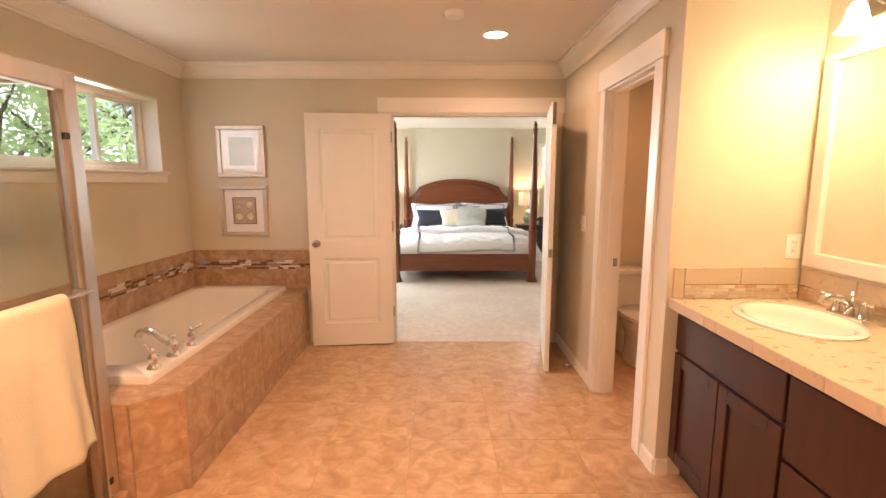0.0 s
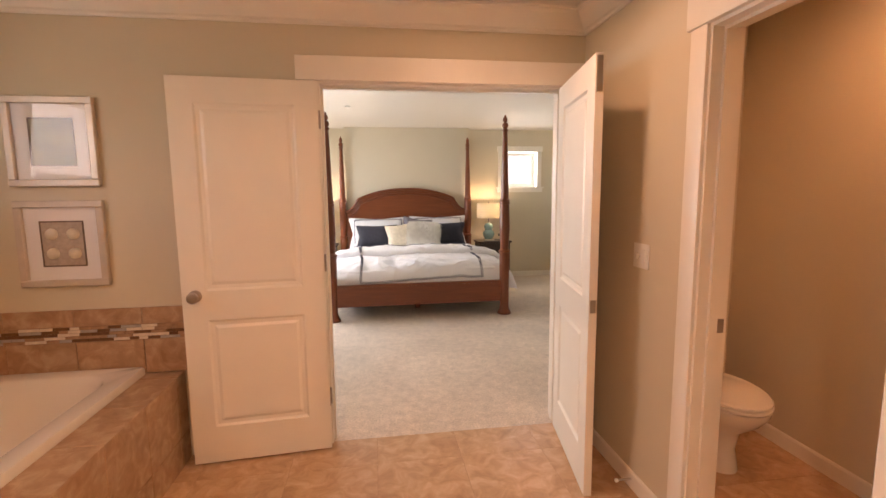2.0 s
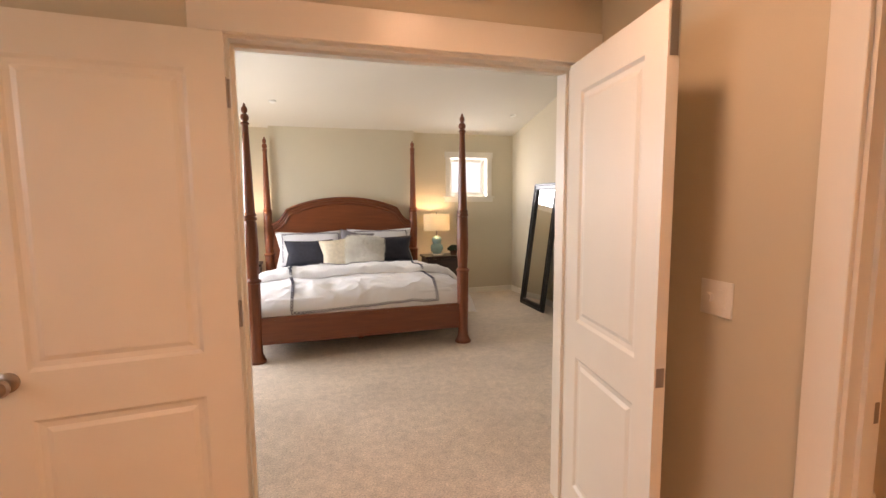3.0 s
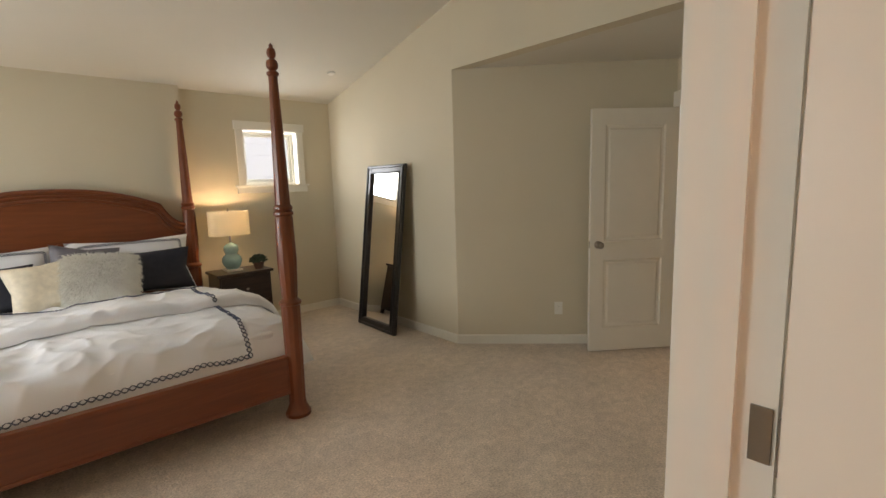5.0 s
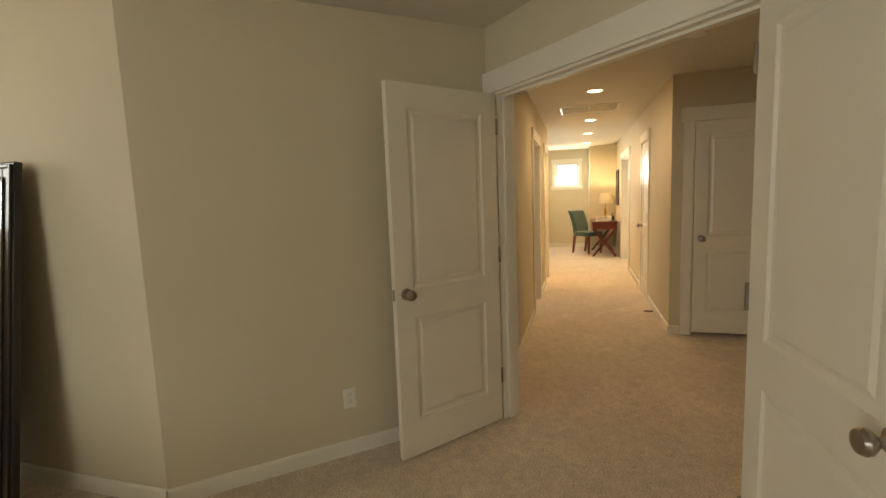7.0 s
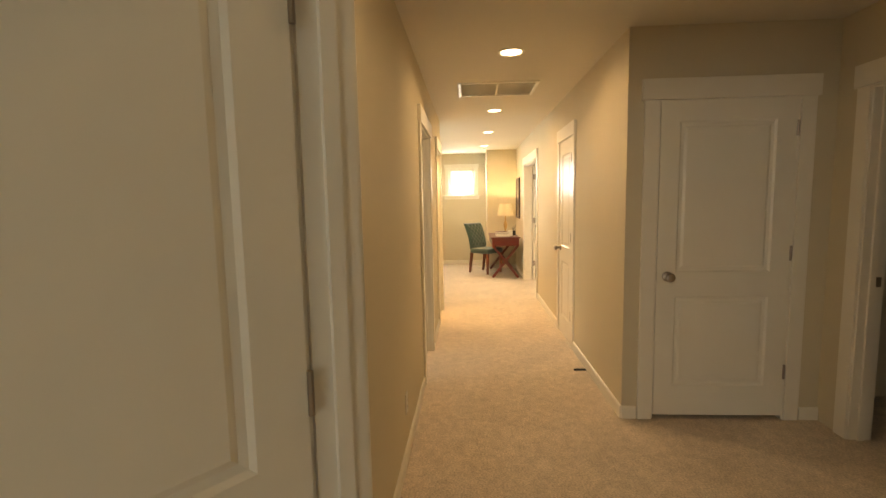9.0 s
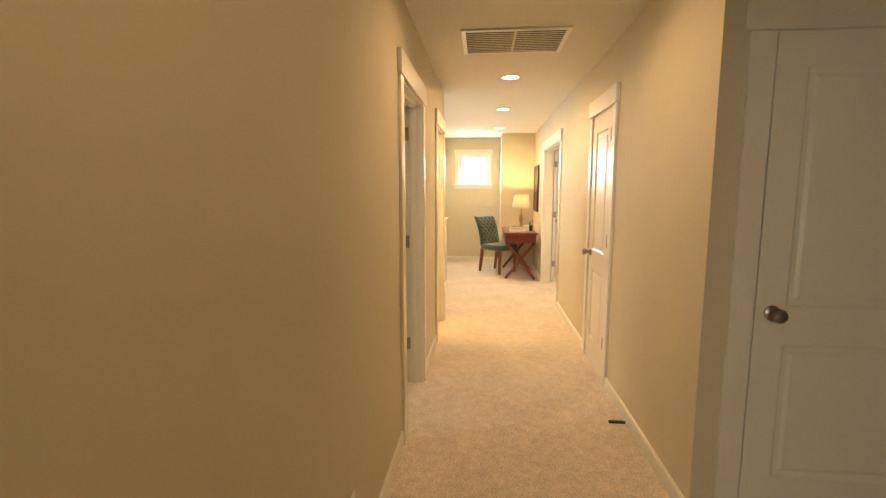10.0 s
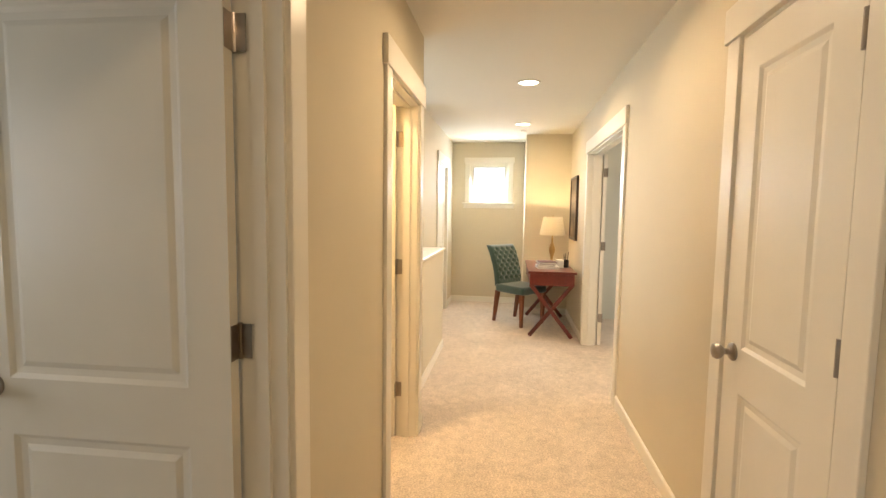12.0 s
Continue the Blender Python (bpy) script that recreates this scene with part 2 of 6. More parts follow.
TEALV = mat("teal_velvet", (0.020, 0.062, 0.052), 0.75, vary=0.2, scale=10, bump=0.3, bscale=220, bdist=0.001, sheen=0.7)
CELADON = mat("celadon_glaze", (0.30, 0.48, 0.46), 0.15, vary=0.08, scale=14, coat=0.5)
PLASTIC = mat("white_plastic", (0.80, 0.78, 0.71), 0.35, vary=0.01, scale=9)
DARKP = mat("dark_slot", (0.03, 0.03, 0.03), 0.6, vary=0.1, scale=20)
LEAFM = mat("dark_leaf", (0.035, 0.060, 0.030), 0.6, vary=0.4, scale=20)
MIRRORM = mat("mirror_silver", (0.92, 0.93, 0.92), 0.01, 1.0, vary=0.004, scale=2)
GLASSM = glass("clear_glass")
SHOWERG = glass("shower_glass", 0.02, (0.90, 0.92, 0.90))
CANLENS = glow("can_lens", (1.0, 0.80, 0.52), 14)
BULBG = glow("frosted_bulb_glass", (1.0, 0.80, 0.50), 9)
GREYMAT = mat("taupe_linen_mat", (0.46, 0.38, 0.30), 0.9, vary=0.1, scale=60, bump=0.4, bscale=200)
# grey-green colour stands in for the window reflected in the upper picture's glass
REFLECTM = mat("painted_window_reflection", (0.33, 0.31, 0.20), 0.7, vary=0.35, scale=11, bump=0.1, bscale=90)
# brown that imitates the shadow along a picture's recess edges
RECESS_SHADEM = mat("recess_edge_shade", (0.16, 0.11, 0.07), 0.4, vary=0.1, scale=20)
PICMAT = mat("white_mount_card", (0.80, 0.78, 0.75), 0.6, vary=0.01, scale=10)
SILVERF = mat("champagne_frame", (0.62, 0.54, 0.45), 0.35, 0.3, vary=0.05, scale=20)
FILTER = mat("filter_dust", (0.035, 0.03, 0.022), 0.9, vary=0.4, scale=8, bump=0.5, bscale=60)
BARK = mat("outdoor_bark", (0.12, 0.09, 0.07), 0.9, vary=0.3, scale=9, bump=0.6, bscale=20, bdist=0.01)
GRASS = mat("outdoor_grass", (0.07, 0.12, 0.03), 0.9, vary=0.4, scale=2)
SIDING = mat("grey_siding", (0.72, 0.75, 0.78), 0.7, vary=0.04, scale=2)
ROOFM = mat("grey_shingle", (0.33, 0.33, 0.34), 0.9, vary=0.2, scale=10, bump=0.5, bscale=30)


def shade_mat(name, color, strength):
    """Lit lampshade cloth: lets light through."""
    m = bpy.data.materials.new(name)
    m.use_nodes = True
    nt = m.node_tree
    nt.nodes.remove(nt.nodes["Principled BSDF"])
    d = nt.nodes.new("ShaderNodeBsdfDiffuse")
    d.inputs[0].default_value = (*color, 1)
    t = nt.nodes.new("ShaderNodeBsdfTranslucent")
    t.inputs[0].default_value = (*color, 1)
    mx = nt.nodes.new("ShaderNodeMixShader")
    mx.inputs[0].default_value = strength
    tc = nt.nodes.new("ShaderNodeTexCoord")
    n = nt.nodes.new("ShaderNodeTexNoise")
    n.inputs["Scale"].default_value = 220
    nt.links.new(tc.outputs["Object"], n.inputs["Vector"])
    bp = nt.nodes.new("ShaderNodeBump")
    bp.inputs["Strength"].default_value, bp.inputs["Distance"].default_value = 0.3, 0.001
    nt.links.new(n.outputs["Fac"], bp.inputs["Height"])
    nt.links.new(bp.outputs[0], d.inputs["Normal"])
    nt.links.new(d.outputs[0], mx.inputs[1])
    nt.links.new(t.outputs[0], mx.inputs[2])
    nt.links.new(mx.outputs[0], nt.nodes["Material Output"].inputs[0])
    return m


SHADE = shade_mat("linen_shade", (0.72, 0.67, 0.56), 0.6)
LEAVES = shade_mat("outdoor_leaves", (0.46, 0.60, 0.30), 0.5)


# ---------- mesh helpers ----------
def part(name, bm, material, parent=None, label="", smooth=None):
    me = bpy.data.meshes.new(name)
    bmesh.ops.recalc_face_normals(bm, faces=bm.faces)
    bm.to_mesh(me)
    bm.free()
    for mt in (material if isinstance(material, (list, tuple)) else [material]):
        me.materials.append(mt)
    if smooth is not None:
        for p in me.polygons:
            p.use_smooth = True
        me.set_sharp_from_angle(angle=radians(smooth))
    ob = new(name, me)
    if parent is not None:
        ob.parent = parent
    if label:
        ob["label"] = label
    return ob


def share(name, me, parent, m, label=""):
    """Another object on the same mesh."""
    ob = new(name, me)
    ob.parent = parent
    ob.matrix_basis = m
    if label:
        ob["label"] = label
    return ob


def root(name, m, label, category, group="", kind=""):
    ob = new(name)
    ob.empty_display_size = 0.1
    ob.matrix_basis = m
    return tagged(ob, label, category, group, kind)


def box(bm, x0, y0, z0, x1, y1, z1, bevel=0.0, seg=1, m=None):
    c = ((x0 + x1) / 2, (y0 + y1) / 2, (z0 + z1) / 2)
    mm = Matrix.Translation(c) @ Matrix.Diagonal((abs(x1 - x0), abs(y1 - y0), abs(z1 - z0), 1))
    if m is not None:
        mm = m @ mm
    g = bmesh.ops.create_cube(bm, size=1, matrix=mm)
    if bevel:
        es = list({e for v in g["verts"] for e in v.link_edges})
        bmesh.ops.bevel(bm, geom=es, offset=bevel, segments=seg, affect="EDGES", profile=0.6)
    return bm


def B(*a, **k):
    return box(bmesh.new(), *a, **k)


def lathe(bm, prof, seg=20, m=None, cap=True):
    """Turn a profile of (radius, height) round z."""
    m = m or Matrix()
    rings = []
    for r, z in prof:
        rings.append([bm.verts.new(m @ Vector((r * math.cos(2 * math.pi * i / seg), r * math.sin(2 * math.pi * i / seg), z))) for i in range(seg)])
    for a, b in zip(rings, rings[1:]):
        for i in range(seg):
            j = (i + 1) % seg
            bm.faces.new((a[i], a[j], b[j], b[i]))
    if cap:
        bm.faces.new(rings[0][::-1])
        bm.faces.new(rings[-1])
    return bm


def tube(bm, pts, r, seg=10):
    """A round bar along points; r a number or one per point."""
    rs = r if isinstance(r, (list, tuple)) else [r] * len(pts)
    pts = [Vector(p) for p in pts]
    rings = []
    for i, p in enumerate(pts):
        d = (pts[min(i + 1, len(pts) - 1)] - pts[max(i - 1, 0)]).normalized()
        q = d.to_track_quat("Z", "Y")
        rings.append([bm.verts.new(p + q @ Vector((rs[i] * math.cos(2 * math.pi * k / seg), rs[i] * math.sin(2 * math.pi * k / seg), 0))) for k in range(seg)])
    for a, b in zip(rings, rings[1:]):
        for i in range(seg):
            j = (i + 1) % seg
            bm.faces.new((a[i], a[j], b[j], b[i]))
    bm.faces.new(rings[0][::-1])
    bm.faces.new(rings[-1])
    return bm


def prism(bm, poly, z0, z1):
    """Upright prism over a polygon; z1 a number or a function of (x, y)."""
    top = z1 if callable(z1) else (lambda x, y: z1)
    bot = z0 if callable(z0) else (lambda x, y: z0)
    a = [bm.verts.new((x, y, bot(x, y))) for x, y in poly]
    b = [bm.verts.new((x, y, top(x, y))) for x, y in poly]
    n = len(poly)
    bm.faces.new(a[::-1])
    bm.faces.new(b)
    for i in range(n):
        j = (i + 1) % n
        bm.faces.new((a[i], a[j], b[j], b[i]))
    return bm


def extrude_profile(bm, prof, length, m):
    """A moulding: profile in (y, z) swept along x from 0 to length."""
    a = [bm.verts.new(m @ Vector((0, y, z))) for y, z in prof]
    b = [bm.verts.new(m @ Vector((length, y, z))) for y, z in prof]
    n = len(prof)
    bm.faces.new(a[::-1])
    bm.faces.new(b)
    for i in range(n):
        j = (i + 1) % n
        bm.faces.new((a[i], a[j], b[j], b[i]))
    return bm


def line(ax, ay, bx, by):
    """Pose with x along a to b and y to its left, and the length."""
    d = Vector((bx - ax, by - ay))
    return pose(ax, ay, 0, 0, 0, math.degrees(math.atan2(d.y, d.x))), d.length

# ---------- structure ----------
H = 2.485          # ceilings of bath and hall
HB = 2.445        # bathroom ceiling
NOOK = 2.44       # lower ceiling inside the bedroom entry
DOOR = 2.05       # door openings
YB0, YB1 = 4.08, 4.22


def vault(x, y):
    return 2.46 + 0.245 * (9.05 - y)


def wall(name, ax, ay, bx, by, thick, h, openings=(), material=None, z0=0.0):
    """A wall from a to b; its thickness lies to the right of that way, its room face on the line."""
    m, length = line(ax, ay, bx, by)
    bm = bmesh.new()
    s = 0.0
    for o0, o1, b0, b1 in sorted(openings):
        if o0 > s:
            box(bm, s, -thick, z0, o0, 0, h)
        if b0 > z0:
            box(bm, o0, -thick, z0, o1, 0, b0)
        if b1 < h:
            box(bm, o0, -thick, b1, o1, 0, h)
        s = o1
    if s < length:
        box(bm, s, -thick, z0, length, 0, h)
    ob = part(name, bm, material or WALL)
    ob.matrix_basis = m
    return tagged(ob, kind="structure")


# bath
tagged(part("floor_bath", B(-2.6, -1.6, -0.12, 2.3, 4.10, -0.002), GROUT), "tan stone-look tiled bathroom floor", kind="structure")
wall("wall_bath_north", 3.05, YB1, -2.46, YB1, -0.14, 4.1, [(3.05 - 0.91, 3.05 + 0.49, 0, DOOR)])
wall("wall_bath_west", -2.26, -1.5, -2.26, YB0, -0.20, 2.6, [(3.25, 5.23, 1.54, 2.10)])
wall("wall_bath_east", 1.02, 2.13, 1.02, YB0, 0.12, 2.6, [(0.23, 0.93, 0, DOOR)])
wall("wall_vanity_side", 1.14, 2.13, 2.17, 2.13, -0.12, 2.6)
wall("wall_vanity", 1.65, -1.5, 1.65, 2.13, 0.12, 2.6)
wall("wall_bath_south", -2.46, -1.5, 1.65, -1.5, 0.12, 2.6)
wall("wall_toilet_east", 2.05, 2.25, 2.05, YB0, 0.12, 2.6)
tagged(part("ceiling_bath", B(-2.5, -1.6, HB, 2.2, YB0, HB + 0.1), CEIL), kind="structure")

# bedroom
wall("wall_bed_north", -2.46, 9.05, 3.2, 9.05, -0.16, 4.1, [(-1.93 + 2.46, -1.32 + 2.46, 1.52, 2.11), (1.92 + 2.46, 2.53 + 2.46, 1.52, 2.11)])
tagged(part("wall_bed_chase", B(-0.65, 8.985, 0, 1.34, 9.05, 2.9), WALL), kind="structure")
wall("wall_bed_west", -2.26, YB1, -2.26, 9.05, -0.15, 4.1, [(2.13, 4.13, 0.8, 2.25)])
wall("wall_bed_east", 2.96, 9.05, 2.96, 6.90, -0.12, 4.1)
wall("wall_bed_east_header", 2.96, 6.90, 2.96, YB1, -0.12, 4.1, z0=NOOK)
tagged(part("ceiling_bed", prism(bmesh.new(), [(-2.40, YB1), (3.05, YB1), (3.05, 9.15), (-2.40, 9.15)], vault, lambda x, y: vault(x, y) + 0.1), CEIL), kind="structure")
wall("wall_nook", 2.96, 6.90, 4.24, 5.53, -0.10, NOOK + 0.1)
NX, NY = 4.24, 5.53
wall("wall_nook_door", NX, NY, 2.93, 4.22, -0.12, NOOK + 0.1, [(0.09, 1.59, 0, DOOR)])
tagged(part("ceiling_nook", prism(bmesh.new(), [(3.082, 4.26), (4.29, 5.51), (4.29, 5.60), (3.082, 6.90)], NOOK, NOOK + 0.08), CEIL), kind="structure")
tagged(part("floor_carpet", prism(bmesh.new(), [(-2.44, 4.10), (2.95, 4.10), (2.95, 0.9), (14, 0.9), (14, 8.2), (3.3, 8.2), (3.3, 9.4), (-2.44, 9.4)], -0.12, 0.0), CARPET), "beige cut-pile carpet", kind="structure")

# hall
HL, HR = 5.5, 4.14
wall("wall_hall_north", 4.33, HL, 9.42, HL, -0.12, 2.6, [(6.82 - 4.33, 7.62 - 4.33, 0, DOOR), (8.59 - 4.33, 9.27 - 4.33, 0, DOOR)])
wall("wall_hall_south", 6.24, HR, 13.1, HR, 0.12, 2.6, [(7.712 - 6.24, 8.335 - 6.24, 0, DOOR), (10.04 - 6.24, 11.57 - 6.24, 0, DOOR)])
wall("wall_linen", 6.24, 2.9, 6.24, HR - 0.12, 0.12, 2.6, [(0.21, 1.05, 0, DOOR)])
wall("wall_hall_entry_south", 3.1, 2.9, 6.36, 2.9, 0.12, 2.6, [(2.1, 2.92, 0, DOOR)])
wall("wall_hall_entry_west", 3.1, 2.9, 3.1, 4.30, -0.12, 2.6)
wall("wall_hall_far_north", 9.42, 5.86, 13.87, 5.86, -0.12, 2.6, [(0.10, 1.72, 1.02, H + 0.02), (12.3 - 9.42, 13.1 - 9.42, 0, DOOR)])
tagged(part("wall_hall_return", B(9.30, 5.62, 0, 9.42, 5.98, 2.6), WALL), kind="structure")
tagged(part("wall_hall_ledge", B(9.42, 5.62, 0, 11.2, 5.86, 1.02), WALL), kind="structure")
tagged(part("trim_ledge_cap", B(9.425, 5.60, 1.02, 11.22, 5.857, 1.045, 0.004), TRIM), kind="structure")
wall("wall_hall_end", 13.75, 5.86, 13.75, 3.9, -0.12, 2.6, [(0.27, 0.87, 1.56, 2.17)])
tagged(part("wall_desk_bump", B(13.05, 4.02, 0, 13.75, 4.75, 2.6), WALL), kind="structure")
tagged(part("ceiling_hall", prism(bmesh.new(), [(3.15, 2.78), (13.85, 2.78), (13.85, 5.95), (9.3, 5.95), (9.3, 5.62), (4.42, 5.62), (4.33, 5.52), (3.15, 4.34)], H, H + 0.1), CEIL), kind="structure")


# rooms behind the hall doors, plain shells
def shell(name, x0, y0, x1, y1, open_side, material, opening=None):
    """Walls and ceiling of a plain room that opens to the hall on one side; the far wall may have a window opening."""
    far = y1 if open_side == "s" else y0
    ops = [(opening[0] - x0 + 0.1, opening[1] - x0 + 0.1, opening[2], opening[3])] if opening else []
    wall("wall_" + name + "_far", x0 - 0.1, far, x1 + 0.1, far, -0.1 if open_side == "s" else 0.1, 2.6, ops, material)
    wall("wall_" + name + "_west", x0, y0, x0, y1, -0.1, 2.6, (), material)
    wall("wall_" + name + "_east", x1, y0, x1, y1, 0.1, 2.6, (), material)
    tagged(part("ceiling_" + name, B(x0 - 0.1, y0, H + 0.02, x1 + 0.1, y1, H + 0.12), CEIL), kind="structure")


shell("side_room", 4.6, 5.63, 8.2, 8.1, "s", PALE, (5.6, 7.0, 0.9, 2.1))
shell("hall_bath", 8.4, 5.63, 9.28, 8.1, "s", WALL)
shell("study", 9.0, 1.0, 12.9, 4.01, "n", PALE, (9.9, 11.4, 0.9, 2.1))
shell("stairwell", 9.52, 5.98, 11.2, 7.6, "s", PALE, (9.75, 11.05, 1.0, 2.2))
# unseen boxes added to keep daylight from leaking under the linen door
tagged(part("wall_linen_block_back", B(7.15, 2.78, 0, 7.25, 4.02, 2.6), WALL), kind="structure")
tagged(part("wall_linen_block_end", B(6.362, 2.78, 0, 7.15, 2.88, 2.6), WALL), kind="structure")
tagged(part("ceiling_linen_block", B(6.362, 2.88, H + 0.02, 7.15, 4.02, H + 0.12), CEIL), kind="structure")
shell("closet", 7.4, 3.2, 8.6, 4.01, "n", WALL)
shell("entry_room", 4.6, 1.0, 6.6, 2.77, "n", WALL)


# ---------- doors and trim ----------
def door_leaf(name, w, m, label, h=2.03, flip=False, knob=True, hinges=True, latch=True, wing=False):
    """Two-panel door: hinge edge at x=0, leaf along +x, faces at y=+-0.018."""
    t = 0.018
    r = root(name, m, label, "door", kind="structure")
    stile = 0.115
    z0 = 0.012
    zs = [(z0 + 0.20, 0.80), (0.955, h - 0.125)]
    bm = bmesh.new()
    for a, b in ((0, stile), (w - stile, w)):
        box(bm, a, -t, z0, b, t, h)
    part("stile", bm, DOORP, r)
    bm = bmesh.new()
    for a, b in ((z0, zs[0][0]), (zs[0][1], zs[1][0]), (zs[1][1], h)):
        box(bm, stile, -t, a, w - stile, t, b)
    part("rail", bm, DOORP, r)
    for a, b in zs:
        bm = bmesh.new()
        # moulded slope down to the field, then a raised middle
        for sgn in (-1, 1):
            loops = []
            for inset, d in ((0, t), (0.012, t - 0.008), (0.030, t - 0.010), (0.046, t - 0.004)):
                loops.append([bm.verts.new(v) for v in ((stile + inset, sgn * d, a + inset), (w - stile - inset, sgn * d, a + inset), (w - stile - inset, sgn * d, b - inset), (stile + inset, sgn * d, b - inset))])
            for l0, l1 in zip(loops, loops[1:]):
                for i in range(4):
                    bm.faces.new((l0[i], l0[(i + 1) % 4], l1[(i + 1) % 4], l1[i]))
            bm.faces.new(loops[-1])
        part("panel", bm, DOORP, r)
    if knob:
        for sgn in (-1, 1):
            bm = bmesh.new()
            lathe(bm, [(0.032, 0), (0.032, 0.006), (0.026, 0.011), (0.012, 0.014), (0.011, 0.030), (0.018, 0.036), (0.027, 0.046), (0.029, 0.056), (0.024, 0.066), (0.012, 0.071), (0.001, 0.072)], 20,
                  Matrix.Translation((w - 0.065, sgn * t, 0.932)) @ pose(0, 0, 0, -90 * sgn))
            part("knob", bm, NICKEL, r, "satin nickel knob", smooth=35)
    if latch:
        part("latch_plate", B(w, -0.0125, 0.902, w + 0.002, 0.0125, 0.962, 0.0006), NICKEL, r)
    if hinges:
        sd = -1 if flip else 1
        for z in (0.305, 1.073, 1.84):
            bm = bmesh.new()
            lathe(bm, [(0.007, z - 0.047), (0.007, z + 0.047)], 10, Matrix.Translation((-0.004, sd * (t + 0.004), 0)))
            box(bm, -0.0025, -0.017, z - 0.045, -0.0005, 0.017, z + 0.045)
            if wing:
                box(bm, -0.036, sd * (t + 0.0005), z - 0.045, -0.004, sd * (t + 0.003), z + 0.045)
            part("hinge", bm, NICKEL, r, "satin nickel hinge")
    return r


def casing(name, ax, ay, bx, by, s0, s1, h, thick, sides="both", width=0.088, head=0.12, depth=0.018, stop=True):
    """Jamb lining, flat side casings and a deeper head board round an opening in a wall from a to b."""
    m, length = line(ax, ay, bx, by)
    if thick < 0:
        # the wall lies to the left: walk it the other way
        m, length = line(bx, by, ax, ay)
        s0, s1, thick = length - s1, length - s0, -thick
    r = root(name, m, "white painted flat door casing", "door frame", kind="structure")
    bm = bmesh.new()
    box(bm, s0 - 0.001, -thick - 0.003, 0, s0 + 0.018, 0.003, h - 0.001)
    box(bm, s1 - 0.018, -thick - 0.003, 0, s1 + 0.001, 0.003, h - 0.001)
    box(bm, s0 + 0.018, -thick - 0.003, h - 0.019, s1 - 0.018, 0.003, h + 0.001)
    part("jamb", bm, TRIM, r)
    if stop:
        bm = bmesh.new()
        c = -thick / 2
        box(bm, s0 + 0.018, c - 0.018, 0, s0 + 0.030, c + 0.018, h - 0.031)
        box(bm, s1 - 0.030, c - 0.018, 0, s1 - 0.018, c + 0.018, h - 0.031)
        box(bm, s0 + 0.018, c - 0.018, h - 0.031, s1 - 0.018, c + 0.018, h - 0.019)
        part("door_stop_bead", bm, TRIM, r)
    for side in (0, 1):
        if sides == "front" and side or sides == "back" and not side:
            continue
        y0, y1 = (0.0, depth) if side == 0 else (-thick - depth, -thick)
        for a, b in ((s0 + 0.006 - width, s0 + 0.006), (s1 - 0.006, s1 - 0.006 + width)):
            part("side_casing", B(a, y0, 0, b, y1, h - 0.006, 0.002), TRIM, r)
        yy0, yy1 = (0.0, depth + 0.008) if side == 0 else (-thick - depth - 0.008, -thick)
        part("head_casing", B(s0 - width - 0.012, yy0, h - 0.006, s1 + width + 0.012, yy1, h + head, 0.002), TRIM, r)
    return r


def baseboard(ax, ay, bx, by, h=0.085, d=0.013):
    m, length = line(ax, ay, bx, by)
    bm = extrude_profile(bmesh.new(), [(0, 0), (d, 0), (d, h - 0.012), (d - 0.004, h - 0.003), (d - 0.008, h), (0, h)], length, m)
    return tagged(part("baseboard", bm, TRIM), kind="structure")


def crown(ax, ay, bx, by, z=H):
    m, length = line(ax, ay, bx, by)
    prof = [(0, z - 0.118), (0.012, z - 0.118), (0.016, z - 0.105), (0.030, z - 0.098), (0.042, z - 0.075), (0.066, z - 0.045), (0.085, z - 0.030), (0.090, z - 0.014), (0.104, z - 0.012), (0.104, z), (0, z)]
    return tagged(part("trim_crown", extrude_profile(bmesh.new(), prof, length, m), TRIM, smooth=30), kind="structure")


# bath double door, swung into the bathroom
fr = casing("door_frame_bath", -3.5, YB1, 3.05, YB1, 3.01, 4.41, DOOR, 0.14)
door_leaf("door_1", 0.715, pose(-0.478, 4.030, 0, 0, 0, 184.4), "white two-panel bathroom door standing open", flip=True)
dr = door_leaf("door_2", 0.69, pose(0.880, 4.064, 0, 0, 0, 260.3), "white two-panel bathroom door standing open", knob=False)
part("flush_bolt", B(0.69, -0.0125, 1.87, 0.693, 0.0125, 2.02, 0.0006), NICKEL, dr)
# hinge leaves let into the jamb (local x runs back along the wall)
for z in (0.305, 1.073, 1.84):
    part("hinge_leaf", B(4.389, -0.138, z - 0.045, 4.3925, -0.108, z + 0.045, 0.0006), NICKEL, fr, "satin nickel hinge leaf")
casing("door_frame_toilet", 1.02, YB0, 1.02, 2.13, YB0 - 3.06, YB0 - 2.36, DOOR, -0.12)
# bedroom entry
NL = math.hypot(NX - 2.93, NY - 4.22)
casing("door_frame_bedroom", 2.93, 4.22, NX, NY, NL - 1.59, NL - 0.09, DOOR, 0.12)
door_leaf("door_3", 0.74, pose(4.152, 5.475, 0, 0, 0, 142.8), "white two-panel bedroom door standing open")
dr = door_leaf("door_4", 0.74, pose(3.085, 4.425, 0, 0, 0, 184.2), "white two-panel bedroom door standing open", flip=True)
part("flush_bolt", B(0.74, -0.0125, 1.87, 0.743, 0.0125, 2.02, 0.0006), NICKEL, dr)
